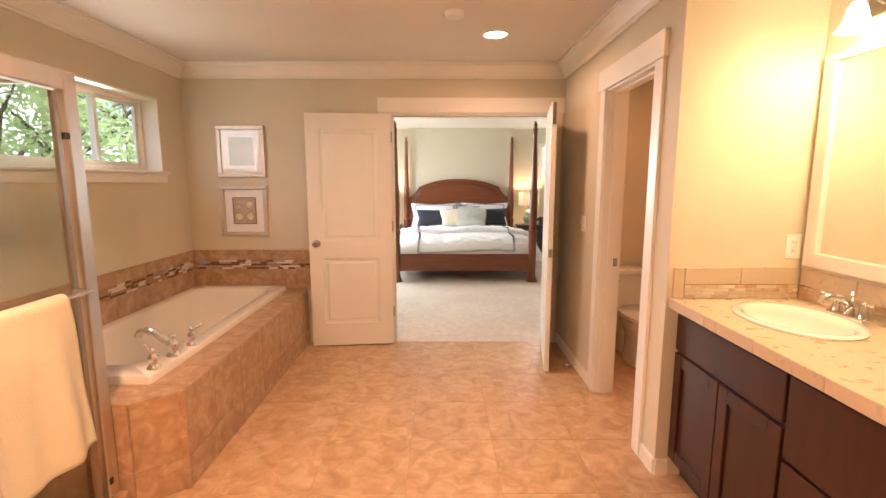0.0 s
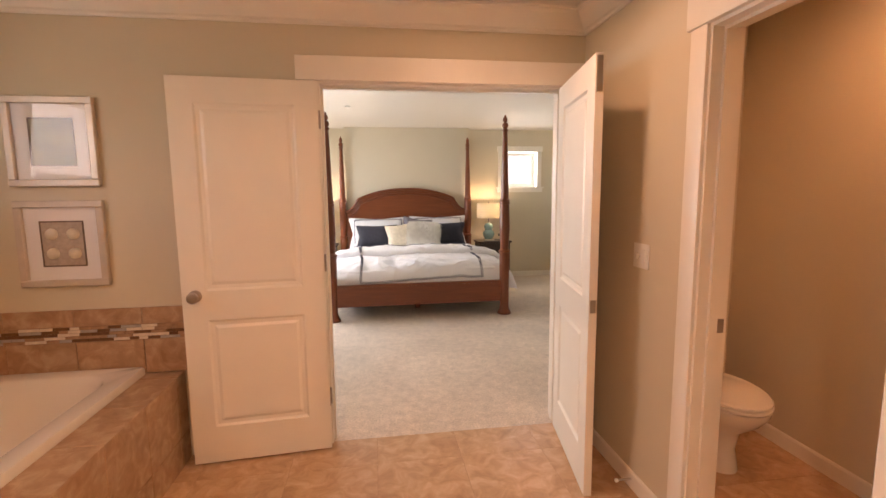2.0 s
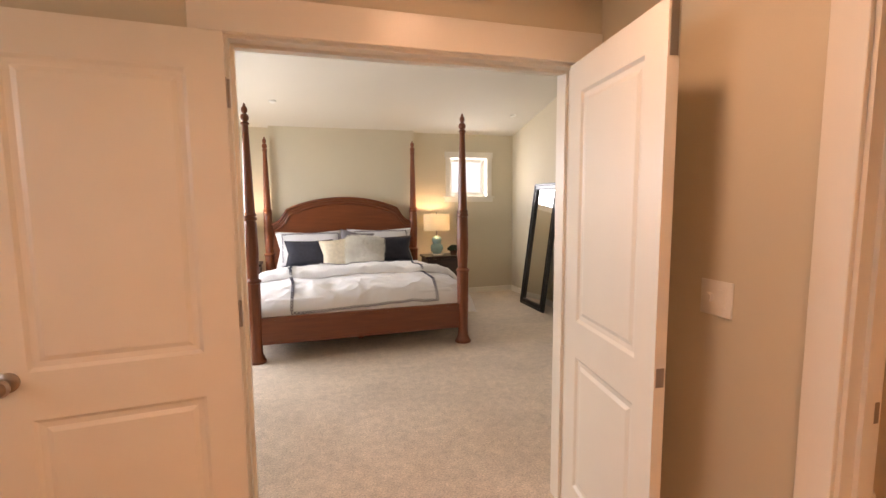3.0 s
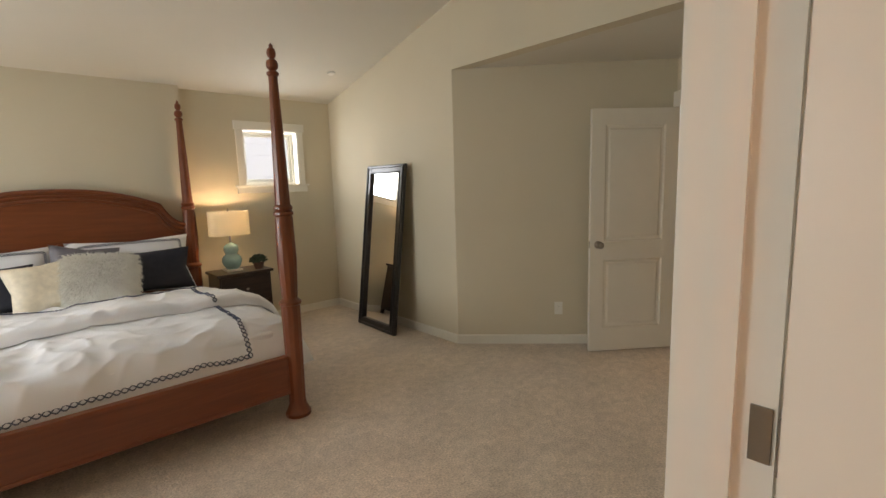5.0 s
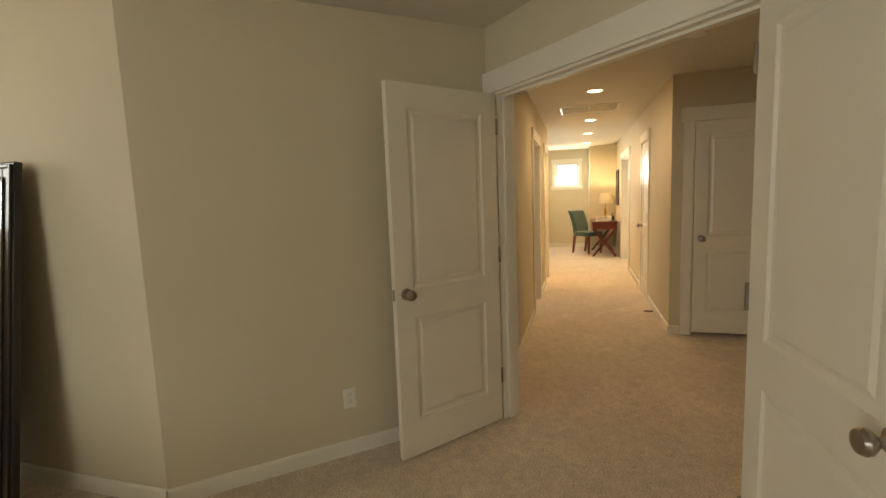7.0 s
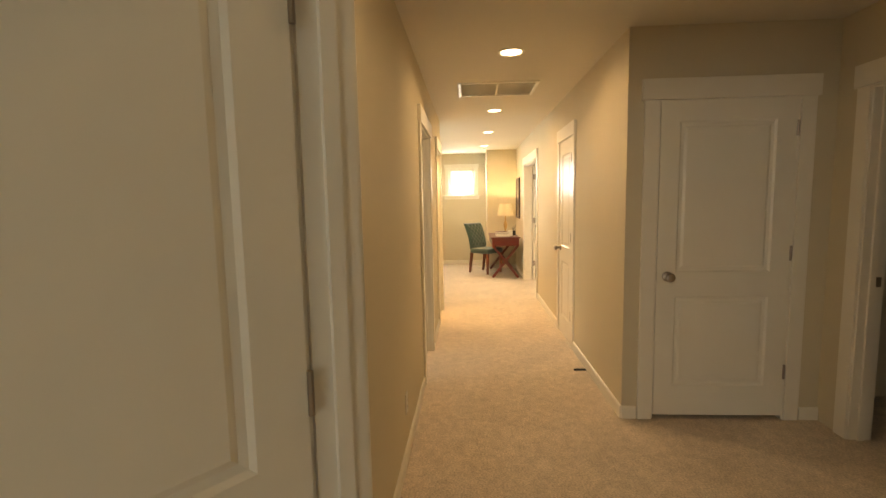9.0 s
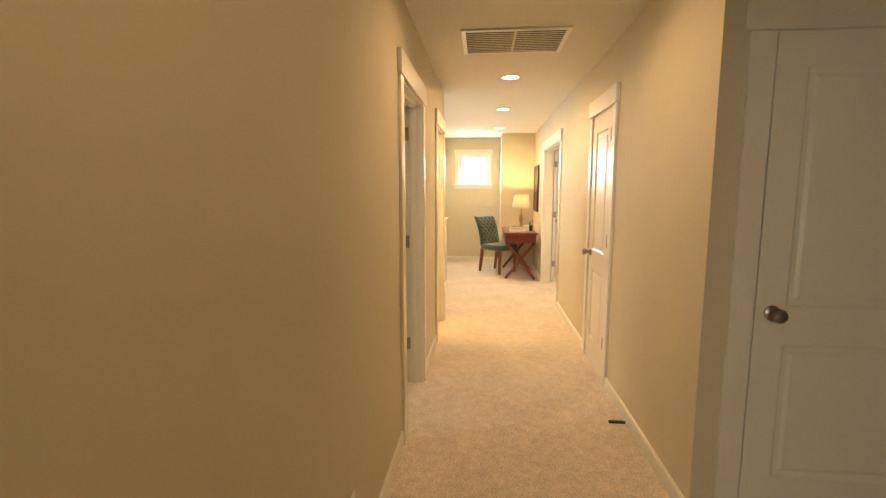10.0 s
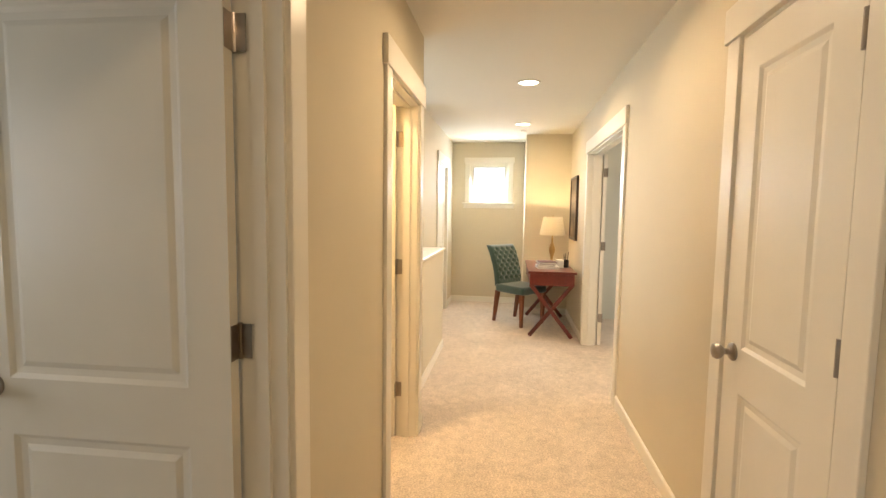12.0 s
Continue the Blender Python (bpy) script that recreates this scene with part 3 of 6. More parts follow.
# hall doors
casing("door_frame_side_room", 9.42, HL, 4.33, HL, 9.42 - 7.62, 9.42 - 6.82, DOOR, 0.12)
door_leaf("door_5", 0.74, pose(7.575, 5.625, 0, 0, 0, 92), "white two-panel door standing open", flip=True, wing=True)
casing("door_frame_hall_bath", 9.42, HL, 4.33, HL, 9.42 - 9.27, 9.42 - 8.59, DOOR, 0.12)
door_leaf("door_6", 0.64, pose(9.228, 5.625, 0, 0, 0, 91), "white two-panel door standing open", flip=True, wing=True)
casing("door_frame_closet", 6.24, HR, 13.1, HR, 7.712 - 6.24, 8.335 - 6.24, DOOR, 0.12, sides="front", stop=False)
door_leaf("door_7", 0.581, pose(7.733, 4.131, 0, 0, 0, 0), "closed white two-panel closet door", h=2.025)
casing("door_frame_study", 6.24, HR, 13.1, HR, 10.04 - 6.24, 11.57 - 6.24, DOOR, 0.12)
door_leaf("door_8", 0.73, pose(11.55, 3.978, 0, 0, 0, -5), "white two-panel study door standing open", flip=True)
casing("door_frame_linen", 6.24, HR, 6.24, 2.9, HR - 3.96, HR - 3.11, DOOR, -0.12, sides="front", stop=False)
door_leaf("door_9", 0.808, pose(6.252, 3.131, 0.016, 0, 0, 90), "closed white two-panel linen closet door", h=2.025)
casing("door_frame_entry", 6.36, 2.9, 3.1, 2.9, 6.36 - 6.0, 6.36 - 5.18, DOOR, -0.12)
casing("door_frame_far", 13.87, 5.86, 9.42, 5.86, 13.87 - 13.1, 13.87 - 12.3, DOOR, 0.12)
door_leaf("door_10", 0.758, pose(13.079, 5.90, 0, 0, 0, 180), "closed white two-panel hall door", flip=True)

# baseboards: room on the left of each run
for run in ((1.02, 3.145, 1.02, 4.08), (1.02, 4.08, 1.0, 4.08), (-0.59, 4.08, -1.22, 4.08), (1.02, 2.13, 1.02, 2.275), (1.08, 2.13, 1.02, 2.13),
            (2.05, 2.25, 2.05, 4.08), (2.05, 4.08, 1.14, 4.08),
            (2.96, 6.90, 2.96, 9.05), (2.96, 9.05, 1.34, 9.05), (1.34, 8.985, -0.65, 8.985), (-0.65, 9.05, -2.26, 9.05), (-2.26, 9.05, -2.26, 4.22), (-2.26, 4.22, -0.58, 4.22), (1.0, 4.22, 2.93, 4.22),
            (4.24, 5.53, 2.96, 6.90), (6.73, 5.5, 4.33, 5.5), (8.50, 5.5, 7.705, 5.5), (9.42, 5.5, 9.36, 5.5), (9.42, 5.62, 9.42, 5.5), (11.2, 5.62, 9.42, 5.62), (11.2, 5.86, 11.2, 5.62), (12.2, 5.86, 11.2, 5.86), (13.75, 5.86, 13.2, 5.86),
            (13.75, 4.75, 13.75, 5.86), (13.05, 4.75, 13.75, 4.75), (13.05, 4.14, 13.05, 4.75), (11.652, 4.14, 13.05, 4.14), (8.417, 4.14, 9.958, 4.14), (6.24, 4.14, 7.63, 4.14), (6.24, 4.05, 6.24, 4.14), (6.24, 2.9, 6.24, 3.02), (3.1, 2.9, 5.08, 2.9)):
    baseboard(*run)
for run in ((1.02, 2.13, 1.02, 4.08), (1.02, 4.08, -2.26, 4.08), (-2.26, 4.08, -2.26, -1.5), (1.65, -1.5, 1.65, 2.13), (1.65, 2.13, 1.02, 2.13)):
    crown(*run, z=HB)


# windows
def window(name, ax, ay, bx, by, s0, s1, z0, z1, thick, sash_split=0.0, flat_casing=True, stool=True):
    """Vinyl sash set deep in the wall; the wall lies to the left of a to b reversed, so room is at y>0."""
    m, _ = line(ax, ay, bx, by)
    r = root(name, m, "white vinyl window with painted trim", "window", kind="structure")
    d0 = -thick + 0.02
    bm = bmesh.new()
    for a, b, c, d in ((s0, s1, z0, z0 + 0.035), (s0, s1, z1 - 0.035, z1), (s0, s0 + 0.035, z0 + 0.035, z1 - 0.035), (s1 - 0.035, s1, z0 + 0.035, z1 - 0.035)):
        box(bm, a, d0, c, b, d0 + 0.06, d, 0.003)
    part("window_frame", bm, TRIM, r)
    spans = [(s0 + 0.035, s1 - 0.035)]
    if sash_split:
        spans = [(s0 + 0.035, sash_split), (sash_split - 0.03, s1 - 0.035)]
    for k, (a, b) in enumerate(spans):
        bm = bmesh.new()
        y0 = d0 + 0.012 + 0.022 * k
        for p0, p1, q0, q1 in ((a, b, z0 + 0.035, z0 + 0.065), (a, b, z1 - 0.065, z1 - 0.035), (a, a + 0.03, z0 + 0.065, z1 - 0.065), (b - 0.03, b, z0 + 0.065, z1 - 0.065)):
            box(bm, p0, y0, q0, p1, y0 + 0.02, q1)
        part("sash", bm, PLASTIC, r)
        pane = part("pane", B(a + 0.028, y0 + 0.008, z0 + 0.06, b - 0.028, y0 + 0.012, z1 - 0.06), GLASSM, r)
        pane.visible_shadow = False
    bm = bmesh.new()
    box(bm, s0 - 0.001, d0 + 0.06, z0, s0 + 0.012, 0.001, z1)
    box(bm, s1 - 0.012, d0 + 0.06, z0, s1 + 0.001, 0.001, z1)
    box(bm, s0 + 0.012, d0 + 0.06, z1 - 0.012, s1 - 0.012, 0.001, z1 + 0.001)
    part("reveal_lining", bm, TRIM, r)
    if stool:
        part("window_sill", B(s0 - 0.05 - 0.06 * flat_casing, d0 + 0.06, z0 - 0.02, s1 + 0.05 + 0.06 * flat_casing, 0.03, z0 + 0.002, 0.004), TRIM, r)
        part("apron", B(s0 - 0.03 - 0.06 * flat_casing, 0, z0 - 0.085, s1 + 0.03 + 0.06 * flat_casing, 0.015, z0 - 0.02, 0.002), TRIM, r)
    if flat_casing:
        part("side_casing", B(s0 - 0.07, 0, z0 + 0.002, s0 + 0.004, 0.016, z1, 0.002), TRIM, r)
        part("side_casing", B(s1 - 0.004, 0, z0 + 0.002, s1 + 0.07, 0.016, z1, 0.002), TRIM, r)
        part("head_casing", B(s0 - 0.085, 0, z1, s1 + 0.085, 0.024, z1 + 0.085, 0.002), TRIM, r)
    return r


# windows, the room on the left of each run
window("window_bath", -2.26, 4.08, -2.26, -1.5, 4.08 - 3.73, 4.08 - 1.75, 1.54, 2.10, 0.20, sash_split=4.08 - 3.73 + 0.52, flat_casing=False)
window("window_bed_east", 2.96, 9.05, -2.26, 9.05, 2.96 - 2.53, 2.96 - 1.92, 1.52, 2.11, 0.16)
window("window_bed_west", 2.96, 9.05, -2.26, 9.05, 2.96 + 1.32, 2.96 + 1.93, 1.52, 2.11, 0.16)
window("window_bed_side", -2.26, 9.05, -2.26, 4.22, 9.05 - 8.35, 9.05 - 6.35, 0.80, 2.25, 0.15)
window("window_hall", 13.75, 3.9, 13.75, 5.86, 5.86 - 0.87 - 3.9, 5.86 - 0.27 - 3.9, 1.56, 2.17, 0.12)
# unseen, added to hold the side room's fill lamp
window("window_side_room_added", 8.3, 8.1, 4.5, 8.1, 8.3 - 7.0, 8.3 - 5.6, 0.9, 2.1, 0.10)
window("window_stairwell", 11.3, 7.6, 9.42, 7.6, 11.3 - 11.05, 11.3 - 9.75, 1.0, 2.2, 0.10)
# likewise out of view, an opening added for the study's fill lamp
window("window_study_added", 8.9, 1.0, 13.0, 1.0, 9.9 - 8.9, 11.4 - 8.9, 0.9, 2.1, 0.10)


# ---------- bedroom things ----------
BX, BY = 0.30, 6.71


def duvet_z(x, y):
    """Height of the bed cover over the bed's own plan: y from the footboard."""
    ax, ay = min(abs(x) / 1.235, 1.0), min(max((1.0 - y) / 0.985, 0.0), 1.0)
    side = (1 - ax ** 8) ** 0.5
    foot = (1 - ay ** 8) ** 0.55
    puff = 0.03 * (1 - ax * ax) * (1 - ay ** 4)
    n = noise.noise(Vector((x * 2.1, y * 2.1, 3.0))) * 0.018 + noise.noise(Vector((x * 5.0 + y * 2.5, y * 6.0, 7.0))) * 0.014 + noise.noise(Vector((x * 9.0 + y * 4, y * 17.0, 2.0))) * 0.007
    n += 0.016 * (1 - abs(noise.noise(Vector((x * 2.6 + 0.8 * y, y * 3.4, 21.0))))) ** 6 + 0.013 * (1 - abs(noise.noise(Vector((x * 6.0 - 2 * y, y * 6.5, 31.0))))) ** 5
    n += 0.008 * math.sin(6 * x + 9 * noise.noise(Vector((x * 1.5, y * 1.5, 1.0)))) * (1 - ax)
    return 0.29 + 0.325 * min(side, 1) * foot + puff + n * (0.4 + 0.6 * side) * foot


def cloth_grid(bm, xs, ys, zf, thick=0.0):
    rows = [[bm.verts.new((x, y, zf(x, y))) for x in xs] for y in ys]
    for a, b in zip(rows, rows[1:]):
        for i in range(len(xs) - 1):
            bm.faces.new((a[i], a[i + 1], b[i + 1], b[i]))
    return bm


def span(a, b, n):
    return [a + (b - a) * i / n for i in range(n + 1)]


def pillow_mesh(w, h, t, seg=18, pinch=0.10, seed=0.0, flange=0.0):
    """A stuffed cushion lying in x (width) and z (height), thick in y."""
    bm = bmesh.new()
    for sgn in (-1, 1):
        rows = []
        for j in range(seg + 1):
            v = -1 + 2 * j / seg
            row = []
            for i in range(seg + 1):
                u = -1 + 2 * i / seg
                k = max(0.0, (1 - u ** 4) * (1 - v ** 4)) ** 0.55
                cx = u * (1 - pinch * (1 - abs(v)) * abs(u) ** 3)
                cz = v * (1 - pinch * (1 - abs(u)) * abs(v) ** 3)
                nn = noise.noise(Vector((u * 2.2 + seed, v * 2.2, sgn * 2.0))) * 0.18
                row.append(bm.verts.new((cx * w / 2, sgn * t / 2 * k * (1 + nn), cz * h / 2)))
            rows.append(row)
        for a, b in zip(rows, rows[1:]):
            for i in range(seg):
                bm.faces.new((a[i], a[i + 1], b[i + 1], b[i]))
    bmesh.ops.remove_doubles(bm, verts=bm.verts, dist=0.0004)
    if flange:
        for s in ((-1, 0), (1, 0), (0, -1), (0, 1)):
            if s[0]:
                box(bm, s[0] * (w / 2 - 0.01), -0.004, -h / 2 - flange, s[0] * (w / 2 + flange), 0.004, h / 2 + flange)
            else:
                box(bm, -w / 2, -0.004, s[1] * (h / 2 - 0.01), w / 2, 0.004, s[1] * (h / 2 + flange))
    return bm


def chain(bm, pts, nrm, amp=0.0135, pitch=0.070, r=0.0040, step=0.008):
    """Two strands twisting round each other along a path of points on a cloth."""
    pts = [Vector(p) for p in pts]
    acc = [0.0]
    for a, b in zip(pts, pts[1:]):
        acc.append(acc[-1] + (b - a).length)
    total = acc[-1]
    n = int(total / step)
    for ph in (0, math.pi):
        out, k = [], 0
        for i in range(n + 1):
            s = total * i / n
            while k < len(acc) - 2 and acc[k + 1] < s:
                k += 1
            f = (s - acc[k]) / max(acc[k + 1] - acc[k], 1e-6)
            p = pts[k].lerp(pts[k + 1], f)
            d = (pts[k + 1] - pts[k]).normalized()
            side = d.cross(Vector(nrm)).normalized()
            out.append(p + side * (amp * math.sin(2 * math.pi * s / pitch + ph)))
        tube(bm, out, r, 4)
    return bm


def bed():
    r = root("four_poster_bed", pose(BX, BY, 0), "cherry-stained wooden four-poster bed with arched headboard", "bed")
    prof = [(0.082, 0), (0.082, 0.022), (0.074, 0.03), (0.066, 0.05), (0.055, 0.075), (0.052, 0.11), (0.060, 0.72), (0.060, 0.735), (0.070, 0.745), (0.070, 0.760), (0.060, 0.768), (0.048, 0.78), (0.050, 0.80),
            (0.060, 1.02), (0.054, 1.29), (0.050, 1.30), (0.060, 1.31), (0.060, 1.325), (0.050, 1.335), (0.057, 1.345), (0.057, 1.357), (0.046, 1.37), (0.045, 1.40), (0.036, 1.80), (0.026, 2.13),
            (0.036, 2.14), (0.036, 2.152), (0.020, 2.165), (0.033, 2.18), (0.036, 2.20), (0.030, 2.22), (0.014, 2.232), (0.024, 2.245), (0.027, 2.265), (0.022, 2.285), (0.010, 2.297), (0.013, 2.305), (0.001, 2.322)]
    me = None
    for x, y in ((-1.0, 0), (1.0, 0), (1.0, 2.19), (-1.0, 2.19)):
        if me is None:
            bm = lathe(bmesh.new(), prof, 12)
            p = part("post", bm, CHERRY, r, smooth=28)
            me = p.data
            p.matrix_basis = pose(x, y, 0, 0, 0, 15)
        else:
            share("post", me, r, pose(x, y, 0, 0, 0, 15))
    bm = B(-0.95, -0.020, 0.165, 0.95, 0.020, 0.405, 0.004)
    box(bm, -0.95, -0.026, 0.385, 0.95, 0.026, 0.412, 0.006, 2)
    box(bm, -0.95, -0.024, 0.160, 0.95, 0.024, 0.185, 0.005, 2)
    part("foot_rail", bm, CHERRYX, r)
    for x in (-0.97, 0.97):
        part("side_rail", B(x - 0.018, 0.05, 0.165, x + 0.018, 2.14, 0.40, 0.005), CHERRY, r)
    part("slat_leg", B(-0.03, 0.45, 0, 0.03, 0.50, 0.2, 0.003), CHERRY, r)
    part("slat_leg", B(-0.03, 1.55, 0, 0.03, 1.60, 0.2, 0.003), CHERRY, r)
    part("slat_base", B(-0.95, 0.04, 0.17, 0.95, 2.12, 0.22), ESPRESSO, r)

    # headboard with shoulders and an arched crest
    def crest(x):
        ax = abs(x)
        if ax < 0.77:
            return 1.515 - 0.155 * (ax / 0.77) ** 2.2
        k = (ax - 0.77) / 0.21
        return 1.36 - 0.19 * (1 - (1 - min(k, 1)) ** 2) ** 0.8
    xs = span(-0.97, 0.97, 64)

    def plate(bm, inset, y0, y1, zb, dx=0.0):
        pts = [(x * (1 - dx / 0.97), crest(x) - inset) for x in xs]
        loop = pts + [(pts[-1][0], zb), (pts[0][0], zb)]
        a = [bm.verts.new((x, y0, z)) for x, z in loop]
        b = [bm.verts.new((x, y1, z)) for x, z in loop]
        bm.faces.new(a)
        bm.faces.new(b[::-1])
        for i in range(len(loop)):
            j = (i + 1) % len(loop)
            bm.faces.new((a[i], a[j], b[j], b[i]))
        return bm
    part("headboard_panel", plate(bmesh.new(), 0.0, 2.175, 2.205, 0.25), CHERRYX, r)
    for inset, rad in ((0.012, 0.020), (0.050, 0.011), (0.085, 0.016)):
        bm = tube(bmesh.new(), [(x * (1 - inset * 0.5), 2.168 + 0.004, crest(x) - inset) for x in xs], rad, 8)
        part("crest_moulding", bm, CHERRYX, r, smooth=40)
    part("headboard_rail", B(-0.93, 2.155, 0.60, 0.93, 2.18, 0.70, 0.004), CHERRYX, r)
    return r


bed()

tagged(part("mattress", B(BX - 0.94, BY + 0.10, 0.22, BX + 0.94, BY + 2.13, 0.56, 0.06, 3), LINEN, smooth=40), "white mattress on the wooden bed", "mattress")


def bedding():
    r = root("duvet", pose(BX, BY, 0), "rumpled white duvet with dark chain-stitched border", "duvet")
    bm = cloth_grid(bmesh.new(), span(-1.234, 1.234, 180), [0.0151 + 1.605 * (i / 120) ** 1.7 for i in range(121)], lambda x, y: duvet_z(x, y))
    for v in bm.verts:
        # the hanging corners round off behind the foot posts
        k = max(0.0, (abs(v.co.x) - 0.98) / 0.254)
        v.co.y += 0.20 * k ** 1.6 * max(0.0, 1 - v.co.y / 0.9)
        v.co.z -= 0.05 * k ** 3
    part("cover", bm, LINEN, r, smooth=180)
    # turned-back top edge
    def fold_z(x, y):
        k = (y - 0.68) / 0.58
        lift = (0.085 - 0.03 * k) * max(0.0, 1 - (2 * k - 1) ** 8) ** 0.5
        return duvet_z(x, y) + 0.008 + lift * (0.9 + 0.16 * noise.noise(Vector((x * 2.2, y * 3, 9))))
    bm = cloth_grid(bmesh.new(), span(-1.233, 1.233, 140), span(0.68, 1.26, 50), fold_z)
    part("turned_back_edge", bm, LINEN, r, smooth=180)
    up = 0.006
    path = []
    for y in span(0.72, 0.045, 40):
        path.append((-0.69 + 0.02 * math.sin(y * 5), y, duvet_z(-0.69, y) + up))
    bm = bmesh.new()
    chain(bm, path, (0, 0, 1))
    y0 = 0.045
    chain(bm, [(x, y0 + 0.006 * math.sin(x * 3), duvet_z(x, y0 + 0.006 * math.sin(x * 3)) + up) for x in span(-0.69, 0.74, 60)], (0, -0.7, 0.7))
    chain(bm, [(0.74 + 0.02 * math.sin(y * 4), y, duvet_z(0.74, y) + up) for y in span(0.045, 0.72, 40)], (0, 0, 1))
    part("chain_border", bm, EMBRO, r, "dark slate chain embroidery")
    bm = bmesh.new()
    chain(bm, [(x, 1.17, fold_z(x, 1.17) + 0.010) for x in span(-0.80, 0.80, 120)], (0, 0, 1), 0.010, 0.05, 0.003)
    chain(bm, [(0.74 + 0.02 * math.sin(y * 4), y, fold_z(0.74, y) + 0.010) for y in span(0.683, 1.17, 70)], (0, 0, 1))
    chain(bm, [(-0.69 + 0.02 * math.sin(y * 5), y, fold_z(-0.69, y) + 0.010) for y in span(0.683, 1.17, 70)], (0, 0, 1))
    part("chain_border", bm, EMBRO, r)


bedding()


def cushion(name, w, h, t, m, material, label, flange=0.0, border=False, seed=0.0, fur=False, group=""):
    r = root(name, m, label, "pillow", group)
    part("cover", pillow_mesh(w, h, t, seed=seed, flange=flange, pinch=0.14), material, r, smooth=60)
    if border:
        bm = bmesh.new()
        def f(u, v):
            k = max(0.0, (1 - u ** 4) * (1 - v ** 4)) ** 0.55
            return (u * w / 2, -t / 2 * k - 0.012, v * h / 2)
        for a, b in (((-0.80, 0.72), (0.80, 0.72)), ((0.80, 0.72), (0.80, -0.72)), ((-0.80, 0.72), (-0.80, -0.72))):
            chain(bm, [f(a[0] + (b[0] - a[0]) * i / 30, a[1] + (b[1] - a[1]) * i / 30) for i in range(31)], (0, -1, 0), 0.009, 0.045, 0.003)
        part("chain_border", bm, EMBRO, r)
    if fur:
        rnd = random.Random(5)
        bm = bmesh.new()
        for i in range(9000):
            u, v = rnd.uniform(-0.98, 0.98), rnd.uniform(-0.98, 0.98)
            k = max(0.0, (1 - u ** 4) * (1 - v ** 4)) ** 0.55
            p = Vector((u * w / 2, -t / 2 * k * 0.98, v * h / 2))
            d = Vector((u * 0.9 + rnd.uniform(-0.6, 0.6), -0.30, v * 0.7 - 0.4 + rnd.uniform(-0.6, 0.6))).normalized()
            ln = rnd.uniform(0.035, 0.075)
            s = d.cross(Vector((rnd.uniform(-0.3, 0.3), 1, rnd.uniform(-0.3, 0.3)))).normalized() * 0.0032
            q = p + d * ln * 0.6
            e = p + d * ln + Vector((0, -0.004, -0.022))
            vs = [bm.verts.new(c) for c in (p - s, p + s, q + s * 0.8, e, q - s * 0.8)]
            bm.faces.new(vs)
        tagged(part("pile", bm, FUR, r, "long cream pile"), kind="stuff")
    return r


cushion("sham", 0.90, 0.52, 0.22, pose(BX - 0.46, 8.64, 0.83, -22, 0, 2), LINEN, "white bed pillow sham with chain-stitched border", 0.0, True, 1.0, group="pillows on the bed")
cushion("sham", 0.90, 0.52, 0.22, pose(BX + 0.47, 8.64, 0.84, -22, 0, -2), LINEN, "white bed pillow sham with chain-stitched border", 0.0, True, 4.0, group="pillows on the bed")
cushion("lumbar_pillow", 0.62, 0.36, 0.16, pose(BX - 0.48, 8.46, 0.80, -24, 0, 3), NAVY, "charcoal linen lumbar pillow", seed=2.0, group="pillows on the bed")
cushion("lumbar_pillow", 0.66, 0.38, 0.16, pose(BX + 0.54, 8.45, 0.815, -24, 0, -4), NAVY, "charcoal linen lumbar pillow", seed=6.0, group="pillows on the bed")
cushion("satin_pillow", 0.46, 0.46, 0.15, pose(BX + 0.12, 8.53, 0.845, -20, 9, 0), PEWTER, "pewter satin throw pillow", seed=9.0, group="pillows on the bed")
cushion("silk_pillow", 0.46, 0.40, 0.16, pose(BX - 0.12, 8.36, 0.80, -26, -6, 4), CREAM, "cream patterned silk throw pillow", seed=11.0, group="pillows on the bed")
cushion("fur_pillow", 0.43, 0.40, 0.24, pose(BX + 0.20, 8.28, 0.795, -28, 5, -3), FUR, "shaggy cream faux-fur throw pillow", seed=13.0, fur=True, group="pillows on the bed")


def nightstand(x):
    r = root("nightstand", pose(x, 8.80, 0), "espresso-stained wooden nightstand with two drawers", "nightstand", "nightstands by the bed")
    part("body", B(-0.25, -0.19, 0.06, 0.25, 0.17, 0.635, 0.004), ESPRESSO, r)
    part("top", B(-0.275, -0.215, 0.635, 0.275, 0.175, 0.662, 0.006, 2), ESPRESSO, r)
    for a, b in ((0.10, 0.35), (0.365, 0.62)):
        d = part("drawer", B(-0.235, -0.202, a, 0.235, -0.188, b, 0.004), ESPRESSO, r)
        bm = lathe(bmesh.new(), [(0.005, 0), (0.006, 0.012), (0.013, 0.018), (0.013, 0.024), (0.004, 0.03)], 12, Matrix.Translation((0, -0.202, (a + b) / 2)) @ pose(0, 0, 0, 90))
        part("pull", bm, NICKEL, d, smooth=40)
    for lx in (-0.225, 0.225):
        for ly in (-0.165, 0.145):
            part("foot", B(lx - 0.02, ly - 0.02, 0, lx + 0.02, ly + 0.02, 0.06, 0.003), ESPRESSO, r)
    return r


ns = nightstand(1.685)
copy_thing(ns, pose(2 * BX - 1.685 + 0.02, 8.80, 0))


